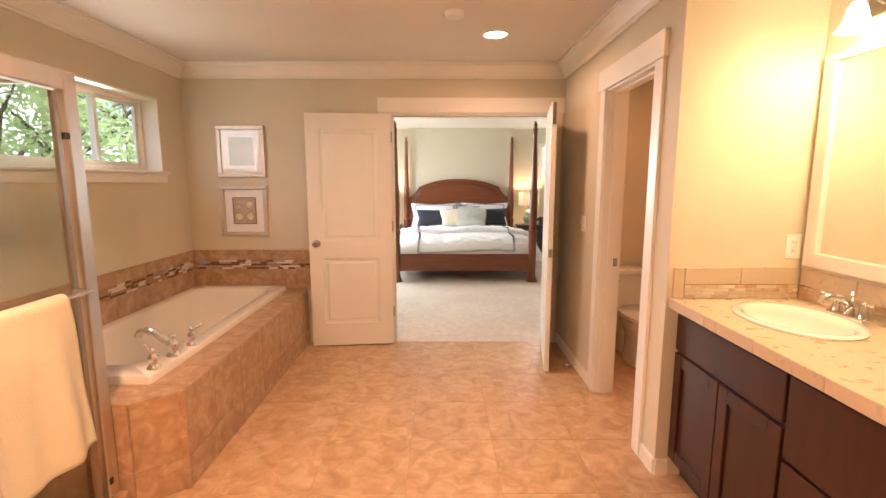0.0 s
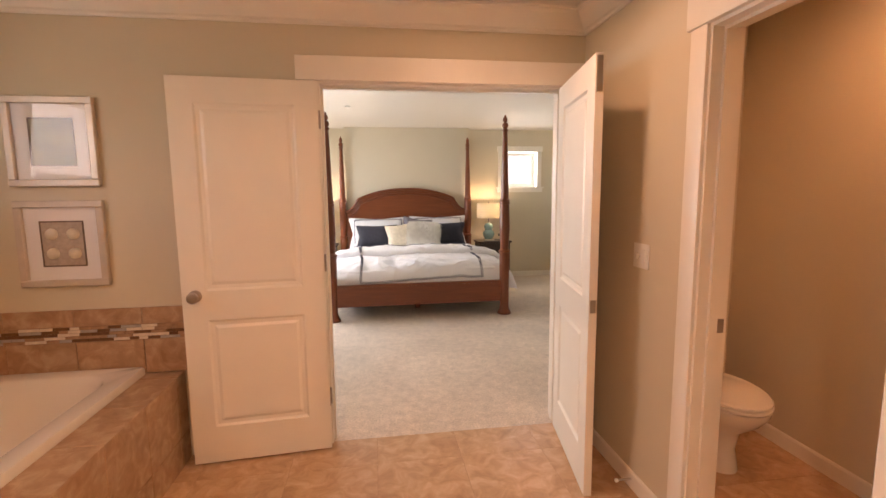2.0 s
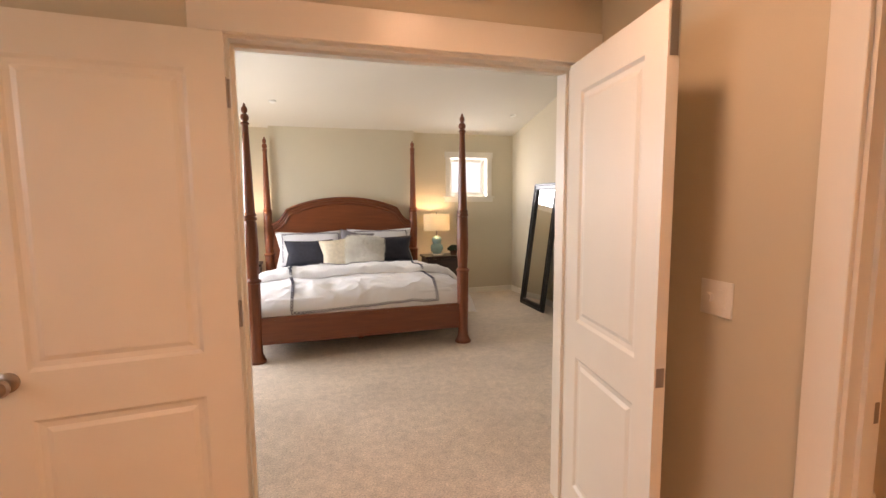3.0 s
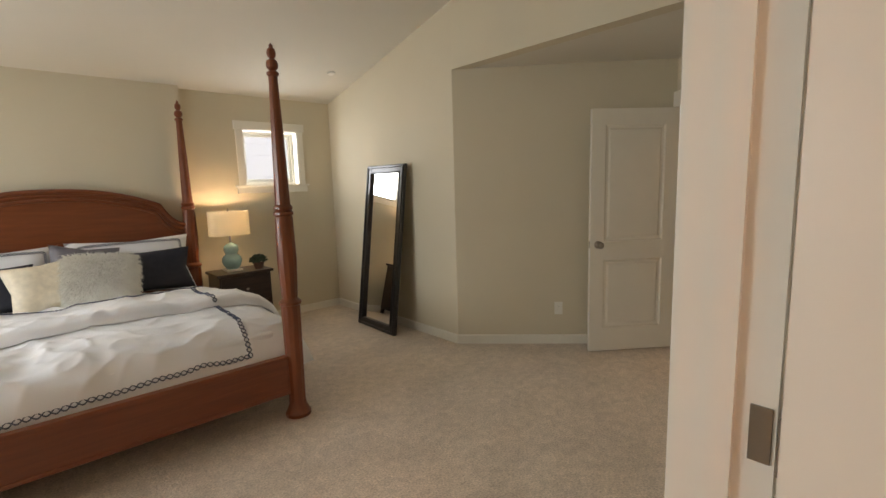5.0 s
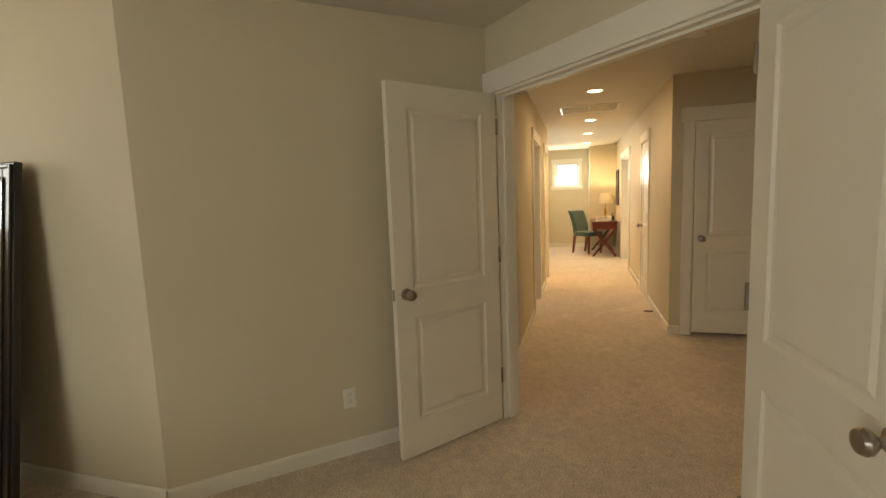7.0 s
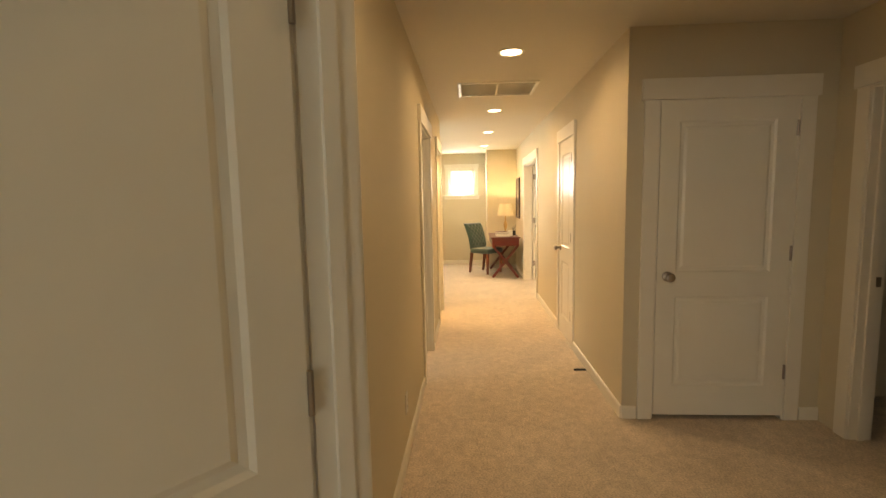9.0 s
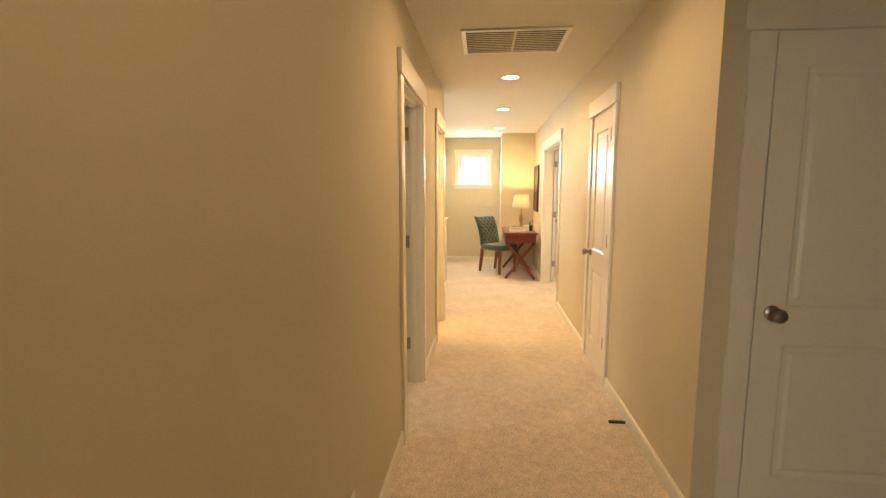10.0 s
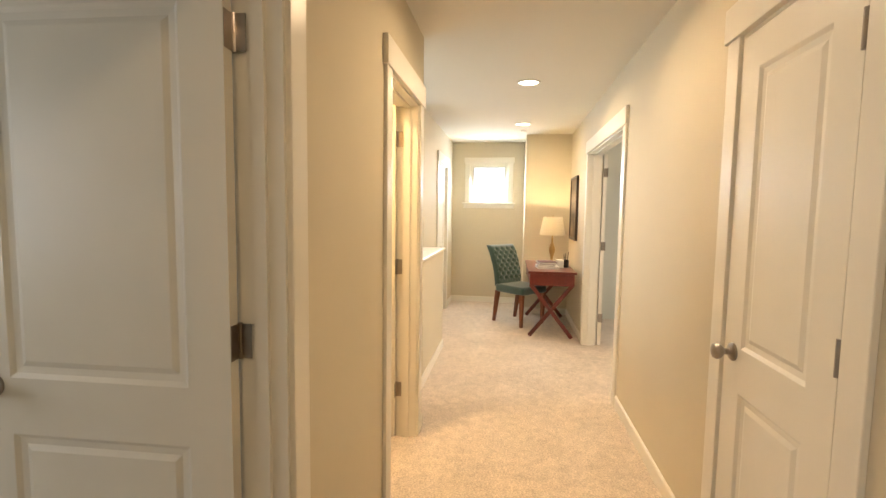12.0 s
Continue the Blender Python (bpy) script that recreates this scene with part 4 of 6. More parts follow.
def table_lamp(x, y, z, energy):
    r = root("table_lamp", pose(x, y, z), "celadon double-gourd ceramic table lamp, lit, with linen shade", "lamp", "bedside lamps")
    part("base", B(-0.075, -0.075, 0, 0.075, 0.075, 0.022, 0.006, 2), ACRYL, r)
    part("gourd", lathe(bmesh.new(), [(0.055, 0.022), (0.060, 0.03), (0.082, 0.06), (0.095, 0.10), (0.090, 0.135), (0.068, 0.160), (0.055, 0.172), (0.062, 0.185), (0.072, 0.215), (0.068, 0.25), (0.046, 0.272), (0.020, 0.282), (0.016, 0.29)], 28), CELADON, r, "pale celadon glazed gourd", smooth=50)
    part("neck", lathe(bmesh.new(), [(0.011, 0.29), (0.011, 0.36), (0.006, 0.365), (0.006, 0.60)], 12), NICKEL, r, smooth=40)
    bm = bmesh.new()
    n = 40
    def ring(k, z):
        return [bm.verts.new((k * 0.19 * math.copysign(abs(math.cos(2 * math.pi * i / n)) ** 0.75, math.cos(2 * math.pi * i / n)), k * 0.13 * math.copysign(abs(math.sin(2 * math.pi * i / n)) ** 0.75, math.sin(2 * math.pi * i / n)), z)) for i in range(n)]
    rings = [ring(1, 0.365), ring(0.985, 0.605), ring(0.972, 0.605), ring(0.987, 0.365)]
    for a, b in zip(rings, rings[1:] + rings[:1]):
        for i in range(n):
            bm.faces.new((a[i], a[(i + 1) % n], b[(i + 1) % n], b[i]))
    part("shade", bm, SHADE, r, "lit oval linen shade", smooth=40)
    part("bulb", lathe(bmesh.new(), [(0.013, 0.40), (0.016, 0.42), (0.028, 0.46), (0.028, 0.49), (0.012, 0.515), (0.001, 0.517)], 16), BULBG, r, smooth=60)
    part("finial", lathe(bmesh.new(), [(0.006, 0.60), (0.011, 0.612), (0.004, 0.63), (0.001, 0.632)], 12), NICKEL, r)
    lamp("POINT", "bedside_lamp_light", pose(x, y, z + 0.55), energy, (1.0, 0.72, 0.42), radius=0.03)
    return r


table_lamp(1.625, 8.79, 0.662, 11)
table_lamp(2 * BX - 1.625, 8.79, 0.662, 11)


def plant(x, y, z):
    r = root("potted_plant", pose(x, y, z), "small dark leafy plant in a brown pot", "plant")
    part("pot", lathe(bmesh.new(), [(0.040, 0), (0.052, 0.05), (0.056, 0.062), (0.050, 0.062), (0.046, 0.05)], 18), wood("terracotta_brown", (0.09, 0.045, 0.03), (0.14, 0.07, 0.045), 0.6), r, smooth=40)
    rnd = random.Random(3)
    bm = bmesh.new()
    for i in range(420):
        a, e = rnd.uniform(0, 6.283), rnd.uniform(-0.25, 1.4)
        k = rnd.uniform(0.6, 1.0)
        p = Vector((0.088 * k * math.cos(a) * math.cos(e), 0.080 * k * math.sin(a) * math.cos(e), 0.085 + 0.062 * k * math.sin(e)))
        q = Euler((rnd.uniform(0, 6), rnd.uniform(0, 6), rnd.uniform(0, 6))).to_matrix()
        bm.faces.new([bm.verts.new(p + q @ Vector(c)) for c in ((0, -0.018, 0), (0.009, 0, 0.003), (0, 0.018, 0), (-0.009, 0, 0.003))])
    part("foliage", bm, LEAFM, r)


plant(1.855, 8.70, 0.662)


def floor_mirror():
    ang = math.degrees(math.atan2(0.215, 1.67))
    m = pose(2.70, 7.83, 0.0, 0, 0, -1.5) @ pose(0, 0, 0, 0, ang, 0)
    r = root("floor_mirror", m, "tall floor mirror in black lacquered frame leaning on the wall", "mirror")
    w, h = 0.335, 1.69
    for a, b in ((-w, -w + 0.085), (w - 0.085, w)):
        bm = B(-0.034, a, 0, 0.0, b, h, 0.006, 2)
        part("frame_stile", bm, BLACKW, r)
    for c, d in ((0, 0.085), (h - 0.085, h)):
        part("frame_rail", B(-0.0335, -w + 0.085, c, -0.0005, w - 0.085, d, 0.006, 2), BLACKW, r)
    for k, (i0, i1, dep) in enumerate(((0.012, 0.030, 0.046), (0.070, 0.083, 0.042))):
        bm = bmesh.new()
        box(bm, -dep, -w + i0, i0, -0.02, -w + i1, h - i0, 0.004)
        box(bm, -dep, w - i1, i0, -0.02, w - i0, h - i0, 0.004)
        box(bm, -dep + 0.0005, -w + i1, i0, -0.02, w - i1, i1, 0.004)
        box(bm, -dep + 0.0005, -w + i1, h - i1, -0.02, w - i1, h - i0, 0.004)
        part("frame_bead", bm, BLACKW, r)
    part("mirror_glass", B(-0.014, -w + 0.08, 0.08, -0.010, w - 0.08, h - 0.08), MIRRORM, r, "silvered mirror glass")
    part("backing", B(-0.008, -w + 0.02, 0.02, -0.002, w - 0.02, h - 0.02), BLACKW, r)


floor_mirror()


def wall_picture(m, w, h, kind):
    """Framed piece; local x along the wall, y out of it, z up, origin at its lower left."""
    label = {"seashell": "framed shell collage in white mount and champagne frame", "print": "glazed picture with painted window reflection in champagne frame", "bed": "large glazed picture in a silver frame", "hall": "dark framed wall picture"}[kind]
    r = root("framed_picture", m, label, "picture")
    f = {"seashell": 0.035, "print": 0.035, "bed": 0.05, "hall": 0.03}[kind]
    fm = {"hall": ESPRESSO}.get(kind, SILVERF)
    bm = bmesh.new()
    box(bm, 0, 0, 0, w, 0.03, f, 0.004)
    box(bm, 0, 0, h - f, w, 0.03, h, 0.004)
    box(bm, 0, 0, f, f, 0.0295, h - f, 0.004)
    box(bm, w - f, 0, f, w, 0.0295, h - f, 0.004)
    part("frame", bm, fm, r)
    part("mount", B(f, 0.004, f, w - f, 0.010, h - f), PICMAT, r, "white mount card")
    k = 0.075
    if kind in ("seashell", "print"):
        # upper picture's field carries the window reflection as colour
        part("recess", B(f + k, 0.0102, f + k, w - f - k, 0.0115, h - f - k), GREYMAT if kind == "seashell" else REFLECTM, r, "taupe linen field" if kind == "seashell" else "grey-green field painted as a window reflection")
        # dark strips drawn for the shade inside the recess edges
        bm = bmesh.new()
        e = 0.007
        for q in ((f + k - e, f + k - e, w - f - k + e, f + k), (f + k - e, h - f - k, w - f - k + e, h - f - k + e), (f + k - e, f + k, f + k, h - f - k), (w - f - k, f + k, w - f - k + e, h - f - k)):
            box(bm, q[0], 0.0101, q[1], q[2], 0.0135, q[3])
        part("edge_shade", bm, RECESS_SHADEM, r, "dark strip painted as recess shade round the field")
    if kind == "seashell":
        me = None
        for i in range(2):
            for j in range(2):
                cx = w / 2 + (-0.05 + 0.10 * i)
                cz = h / 2 + (-0.05 + 0.10 * j)
                if me is None:
                    bm = lathe(bmesh.new(), [(0.030, 0), (0.029, 0.006), (0.020, 0.014), (0.008, 0.018), (0.001, 0.019)], 14)
                    p = part("shell_disc", bm, CREAM, r, smooth=60)
                    me = p.data
                    p.matrix_basis = pose(cx, 0.0115, cz, -90)
                else:
                    share("shell_disc", me, r, pose(cx, 0.0115, cz, -90))
    if kind in ("print", "bed"):
        part("glass", B(f, 0.017, f, w - f, 0.019, h - f), GLASSM, r, "clear glass")
    if kind == "bed":
        part("print_sheet", B(0.2, 0.0102, 0.2, w - 0.2, 0.0115, h - 0.2), GREYMAT, r)
    if kind == "hall":
        part("canvas", B(f, 0.0102, f, w - f, 0.016, h - f), mat("dark_canvas", (0.16, 0.13, 0.10), 0.6, vary=0.6, scale=5, bump=0.3, bscale=60), r, "dark painted canvas")
    return r


wall_picture(pose(1.30, YB1, 1.02, 0, 0, 0), 0.98, 0.86, "bed")


def plate_fixture(name, m, w, h, label, cat, kind):
    """Wall plate: local x along the wall, y out, centred."""
    r = root(name, m, label, cat)
    part("plate", B(-w / 2, 0, -h / 2, w / 2, 0.006, h / 2, 0.003, 2), PLASTIC, r)
    if kind == "outlet":
        for z in (-0.02, 0.02):
            o = part("socket", B(-0.014, 0.005, z - 0.013, 0.014, 0.008, z + 0.013, 0.003), PLASTIC, r)
            part("slot", B(-0.007, 0.0078, z - 0.004, -0.005, 0.0084, z + 0.005), DARKP, o)
            part("slot", B(0.005, 0.0078, z - 0.004, 0.007, 0.0084, z + 0.005), DARKP, o)
    if kind == "switch":
        part("rocker", B(-0.016, 0.005, -0.032, 0.016, 0.010, 0.032, 0.003), PLASTIC, r)
    if kind == "dimmer":
        part("rocker", B(-0.040, 0.005, -0.032, -0.008, 0.010, 0.032, 0.003), PLASTIC, r)
        part("dial", lathe(bmesh.new(), [(0.016, 0), (0.015, 0.012), (0.001, 0.013)], 16, Matrix.Translation((0.024, 0.006, 0)) @ pose(0, 0, 0, -90)), PLASTIC, r, smooth=40)
    return r


plate_fixture("power_outlet", pose(3.585, 6.235, 0.33, 0, 0, 133.1), 0.072, 0.115, "white wall power outlet", "outlet", "outlet")
plate_fixture("light_switch", pose(2.50, YB1, 1.15, 0, 0, 0), 0.075, 0.118, "white wall light switch", "switch", "switch")


def ceiling_disc(name, x, y, z, m=None, label="small white ceiling sprinkler cover", r0=0.04, hh=0.012):
    r = root(name, m or pose(x, y, z), label, "ceiling fitting")
    part("cover", lathe(bmesh.new(), [(r0, 0.002), (r0, -hh * 0.5), (r0 * 0.85, -hh), (0.001, -hh - 0.002)], 24), PLASTIC, r, smooth=40)
    return r


slope = math.degrees(math.atan(0.245))
for x, y in ((2.62, 8.33), (-0.54, 8.26)):
    ceiling_disc("sprinkler_cover", 0, 0, 0, pose(x, y, vault(x, y), -slope))


def door_stop(m):
    r = root("door_stop", m, "chrome sprung door stop on the baseboard", "door stop")
    bm = tube(bmesh.new(), [(0, 0, 0), (0, 0.07, 0)], 0.006, 8)
    part("rod", bm, CHROME, r)
    part("rubber_tip", tube(bmesh.new(), [(0, 0.07, 0), (0, 0.083, 0)], 0.009, 8), PLASTIC, r)


door_stop(pose(3.83, 5.985, 0.05, 0, 0, 133.1))
door_stop(pose(1.007, 3.42, 0.05, 0, 0, 90))


# ---------- bathroom things ----------
DECK = [(-2.26, 1.89), (-1.55, 1.89), (-1.42, 1.90), (-1.27, 2.03), (-1.25, 4.08), (-2.26, 4.08)]


def tub():
    # tiled surround with a well, then the drop-in tub
    r = root("tub_surround", pose(0, 0, 0), "tiled bathtub surround in mottled brown stone tile", "tub surround")
    bm = bmesh.new()
    ix0, ix1, iy0, iy1 = -2.20, -1.50, 2.16, 4.02
    inner = [(ix0, iy0), (ix1, iy0), (ix1, iy1), (ix0, iy1)]
    prism(bm, [(-2.255, 1.895), (-1.55, 1.895), (-1.425, 1.905), (-1.278, 2.035), (-1.258, 4.075), (ix1, 4.075), (ix1, iy0), (ix0, iy0), (-2.255, iy0)], 0, 0.488)
    part("core", bm, DECKT, r)
    t = root("bathtub", pose(0, 0, 0), "white acrylic drop-in bathtub with wide rim", "bathtub")
    bm = bmesh.new()
    def rr(x0, y0, x1, y1, rad, z, n=8):
        pts = []
        for cx, cy, a0 in ((x1 - rad, y1 - rad, 0), (x0 + rad, y1 - rad, 90), (x0 + rad, y0 + rad, 180), (x1 - rad, y0 + rad, 270)):
            for i in range(n + 1):
                a = radians(a0 + 90 * i / n)
                pts.append((cx + rad * math.cos(a), cy + rad * math.sin(a), z))
        return pts
    loops = [rr(-2.245, 2.10, -1.44, 4.065, 0.015, 0.497), rr(-2.245, 2.10, -1.44, 4.065, 0.018, 0.528), rr(-2.239, 2.106, -1.446, 4.059, 0.02, 0.538),
             rr(-2.185, 2.24, -1.53, 3.98, 0.16, 0.538), rr(-2.175, 2.25, -1.54, 3.97, 0.16, 0.530), rr(-2.165, 2.27, -1.55, 3.955, 0.17, 0.50), rr(-2.11, 2.38, -1.60, 3.86, 0.18, 0.26), rr(-2.06, 2.46, -1.65, 3.74, 0.16, 0.15), rr(-2.00, 2.54, -1.71, 3.62, 0.12, 0.13)]
    vs = [[bm.verts.new(p) for p in lp] for lp in loops]
    for a, b in zip(vs, vs[1:]):
        n = len(a)
        for i in range(n):
            bm.faces.new((a[i], a[(i + 1) % n], b[(i + 1) % n], b[i]))
    bm.faces.new(vs[-1])
    part("shell", bm, ACRYL, t, smooth=50)
    part("overflow", lathe(bmesh.new(), [(0.035, 0), (0.033, 0.008), (0.001, 0.01)], 20, pose(-1.59, 3.12, 0.40, 0, -75, 0)), CHROME, t, smooth=40)
    part("drain", lathe(bmesh.new(), [(0.03, 0.0), (0.028, 0.003), (0.001, 0.004)], 20, pose(-1.85, 2.7, 0.131)), CHROME, t)
    return r


SURROUND = tub()


def valve(x, y, z, lever_ang, name="bathtub_tap"):
    r = root(name, pose(x, y, z, 0, 0, lever_ang), "chrome lever handle on the bathtub rim", "tap", "bathtub taps")
    part("escutcheon", lathe(bmesh.new(), [(0.032, 0), (0.032, 0.006), (0.024, 0.014), (0.018, 0.03), (0.022, 0.045), (0.024, 0.058), (0.014, 0.07), (0.010, 0.08), (0.014, 0.09), (0.010, 0.10), (0.001, 0.104)], 24), CHROME, r, smooth=50)
    part("lever", tube(bmesh.new(), [(0, 0, 0.085), (0.03, 0, 0.094), (0.062, 0, 0.105)], [0.006, 0.006, 0.008], 10), CHROME, r, smooth=50)
    return r


valve(-1.485, 2.20, 0.538, 150)
valve(-1.475, 2.54, 0.538, 60)


def tub_spout():
    r = root("tub_spout", pose(-1.485, 2.37, 0.538, 0, 0, 166), "arched chrome bathtub spout", "tap")
    part("body", lathe(bmesh.new(), [(0.036, 0), (0.036, 0.008), (0.028, 0.016), (0.026, 0.035), (0.032, 0.055), (0.030, 0.075), (0.018, 0.09), (0.012, 0.096), (0.018, 0.108), (0.014, 0.118), (0.001, 0.122)], 24), CHROME, r, smooth=50)
    part("neck", tube(bmesh.new(), [(0.0, 0, 0.055), (0.05, 0, 0.085), (0.11, 0, 0.118), (0.17, 0, 0.125), (0.21, 0, 0.110), (0.222, 0, 0.085)], [0.022, 0.022, 0.020, 0.019, 0.019, 0.020], 14), CHROME, r, smooth=60)


tub_spout()


def shower():
    r = root("shower_enclosure", pose(0, 0, 0), "framed glass shower enclosure with brushed metal posts", "shower")
    X, Y = -1.50, 1.87
    # curb
    part("curb", B(X - 0.06, 0.30, 0, X + 0.06, 1.885, 0.10, 0.004), DECKT, r, "stone-tiled curb")
    part("corner_post", B(X - 0.022, Y - 0.048, 0.10, X + 0.022, Y + 0.015, 1.88, 0.004), BRUSHED, r)
    part("header", B(X - 0.025, 0.30, 1.80, X + 0.025, Y - 0.050, 1.875, 0.005), BRUSHED, r)
    part("sill_track", B(X - 0.022, 0.30, 0.10, X + 0.022, Y - 0.062, 0.125, 0.003), BRUSHED, r)
    g = part("door_pane", B(X - 0.003, 0.34, 0.14, X + 0.003, Y - 0.075, 1.795), SHOWERG, r, "clear shower glass")
    g.visible_shadow = False
    part("door_stile", B(X - 0.010, Y - 0.094, 0.13, X + 0.010, Y - 0.068, 1.795, 0.003), NICKEL, r)
    part("door_stile", B(X - 0.010, 0.32, 0.13, X + 0.010, 0.346, 1.795, 0.003), BRUSHED, r)
    part("return_header", B(-2.255, Y - 0.02, 1.835, X - 0.024, Y + 0.012, 1.873, 0.004), BRUSHED, r)
    part("return_sill", B(-2.255, Y - 0.018, 0.50, X - 0.024, Y + 0.012, 0.52, 0.003), BRUSHED, r)
    g = part("return_pane", B(-2.255, Y - 0.006, 0.52, X - 0.022, Y, 1.835), SHOWERG, r, "clear shower glass")
    g.visible_shadow = False
    part("knee_wall", B(-2.255, Y - 0.05, 0, X - 0.065, 1.889, 0.499), DECKT, r)
    part("bumper", B(X + 0.022, Y - 0.046, 0.165, X + 0.030, Y - 0.026, 0.195, 0.003), DARKP, r)
    part("bumper", B(X - 0.012, Y - 0.066, 1.62, X + 0.024, Y - 0.045, 1.645, 0.003), DARKP, r)
    bar = part("towel_bar", tube(bmesh.new(), [(X + 0.06, 0.50, 1.03), (X + 0.06, Y - 0.08, 1.03)], 0.010, 12), CHROME, r, "chrome towel bar", smooth=50)
    for y in (0.52, Y - 0.085):
        part("bar_bracket", tube(bmesh.new(), [(X + 0.004, y, 1.03), (X + 0.062, y, 1.03)], [0.016, 0.011], 12), CHROME, r, smooth=50)


shower()


def towel():
    r = root("bath_towel", pose(-1.44, 0, 1.03), "ivory terry bath towel hung over the shower bar", "towel")
    bm = bmesh.new()
    ys = span(1.15, 1.65, 36)
    prof = []
    for z in span(-0.55, 0.0, 26):
        prof.append((-0.022, z))
    prof += [(-0.012, 0.016), (0.0, 0.019), (0.012, 0.016)]
    for z in span(0.0, -0.61, 36):
        prof.append((0.024, z))
    rows = []
    for k, (x, z) in enumerate(prof):
        row = []
        for y in ys:
            u = (y - 1.15) / 0.50
            d = max(0.0, -z)
            front = k > 29
            wob = (0.016 * math.sin(u * 9 + 1.5) + 0.010 * math.sin(u * 17 + d * 4)) * min(1, d * 2.5)
            zz = z + (0.03 * (u ** 2) * (d / 0.66) if front else 0)
            yy = y + (d / 0.61) * (0.05 * u + 0.15 * (1 - u)) * (1 if front else 0.6)
            row.append(bm.verts.new((x + (wob + 0.012 if front else -0.004 - abs(wob) * 0.3) * min(1, d * 6), yy, zz)))
        rows.append(row)
    for a, b in zip(rows, rows[1:]):
        for i in range(len(ys) - 1):
            bm.faces.new((a[i], a[i + 1], b[i + 1], b[i]))
    ob = part("cloth", bm, TOWEL, r, smooth=180)
    sol = ob.modifiers.new("thick", "SOLIDIFY")
    sol.thickness, sol.offset = 0.011, 0


towel()
wall_picture(pose(-1.57, YB0, 1.50, 0, 0, 180), 0.41, 0.44, "print")
wall_picture(pose(-1.57, YB0, 0.99, 0, 0, 180), 0.41, 0.44, "seashell")
plate_fixture("dimmer_switch", pose(1.02, 3.43, 1.15, 0, 0, 90), 0.118, 0.115, "white double switch plate with dimmer dial", "switch", "dimmer")


def toilet():
    r = root("toilet", pose(1.575, 4.04, 0), "white porcelain toilet with closed lid", "toilet")
    # local: wall at y=0, bowl towards -y
    bm = bmesh.new()
    secs = [(0.0, 0.115, 0.20, -0.40), (0.03, 0.112, 0.195, -0.40), (0.12, 0.10, 0.18, -0.40), (0.22, 0.105, 0.19, -0.42), (0.30, 0.15, 0.24, -0.47), (0.36, 0.178, 0.265, -0.49), (0.385, 0.181, 0.27, -0.49)]
    n = 32
    rings = []
    for z, a, b, cy in secs:
        rings.append([bm.verts.new((a * math.cos(2 * math.pi * i / n), cy + b * math.sin(2 * math.pi * i / n) * (1.0 if math.sin(2 * math.pi * i / n) < 0 else 0.85), z)) for i in range(n)])
    for p, q in zip(rings, rings[1:]):
        for i in range(n):
            bm.faces.new((p[i], p[(i + 1) % n], q[(i + 1) % n], q[i]))
    bm.faces.new(rings[0][::-1])
    bm.faces.new(rings[-1])
    part("bowl", bm, PORCE, r, smooth=50)
    part("pedestal", B(-0.10, -0.34, 0, 0.10, -0.06, 0.36, 0.03, 3), PORCE, r, smooth=50)
    def oval(z0, z1, a, b, cy):
        bm = bmesh.new()
        rg = []
        for z, k in ((z0, 0.985), (z0 + 0.004, 1), (z1 - 0.006, 1), (z1, 0.97)):
            rg.append([bm.verts.new((a * k * math.cos(2 * math.pi * i / n), cy + b * k * math.sin(2 * math.pi * i / n), z)) for i in range(n)])
        for p, q in zip(rg, rg[1:]):
            for i in range(n):
                bm.faces.new((p[i], p[(i + 1) % n], q[(i + 1) % n], q[i]))
        bm.faces.new(rg[0][::-1])
        bm.faces.new(rg[-1])
        return bm
    part("seat", oval(0.387, 0.405, 0.188, 0.27, -0.49), PORCE, r, smooth=40)
    part("lid", oval(0.409, 0.428, 0.186, 0.268, -0.488), PORCE, r, smooth=40)
    part("tank", B(-0.22, -0.21, 0.36, 0.22, -0.02, 0.685, 0.02, 3), PORCE, r, smooth=50)
    part("tank_lid", B(-0.235, -0.225, 0.685, 0.235, -0.01, 0.725, 0.012, 3), PORCE, r, smooth=50)
    part("flush_lever", tube(bmesh.new(), [(-0.17, -0.212, 0.64), (-0.17, -0.235, 0.64), (-0.11, -0.238, 0.635)], 0.007, 8), CHROME, r)
    part("supply_hose", tube(bmesh.new(), [(-0.18, -0.10, 0.36), (-0.21, -0.10, 0.24), (-0.20, -0.02, 0.16)], 0.006, 8), NICKEL, r)


toilet()


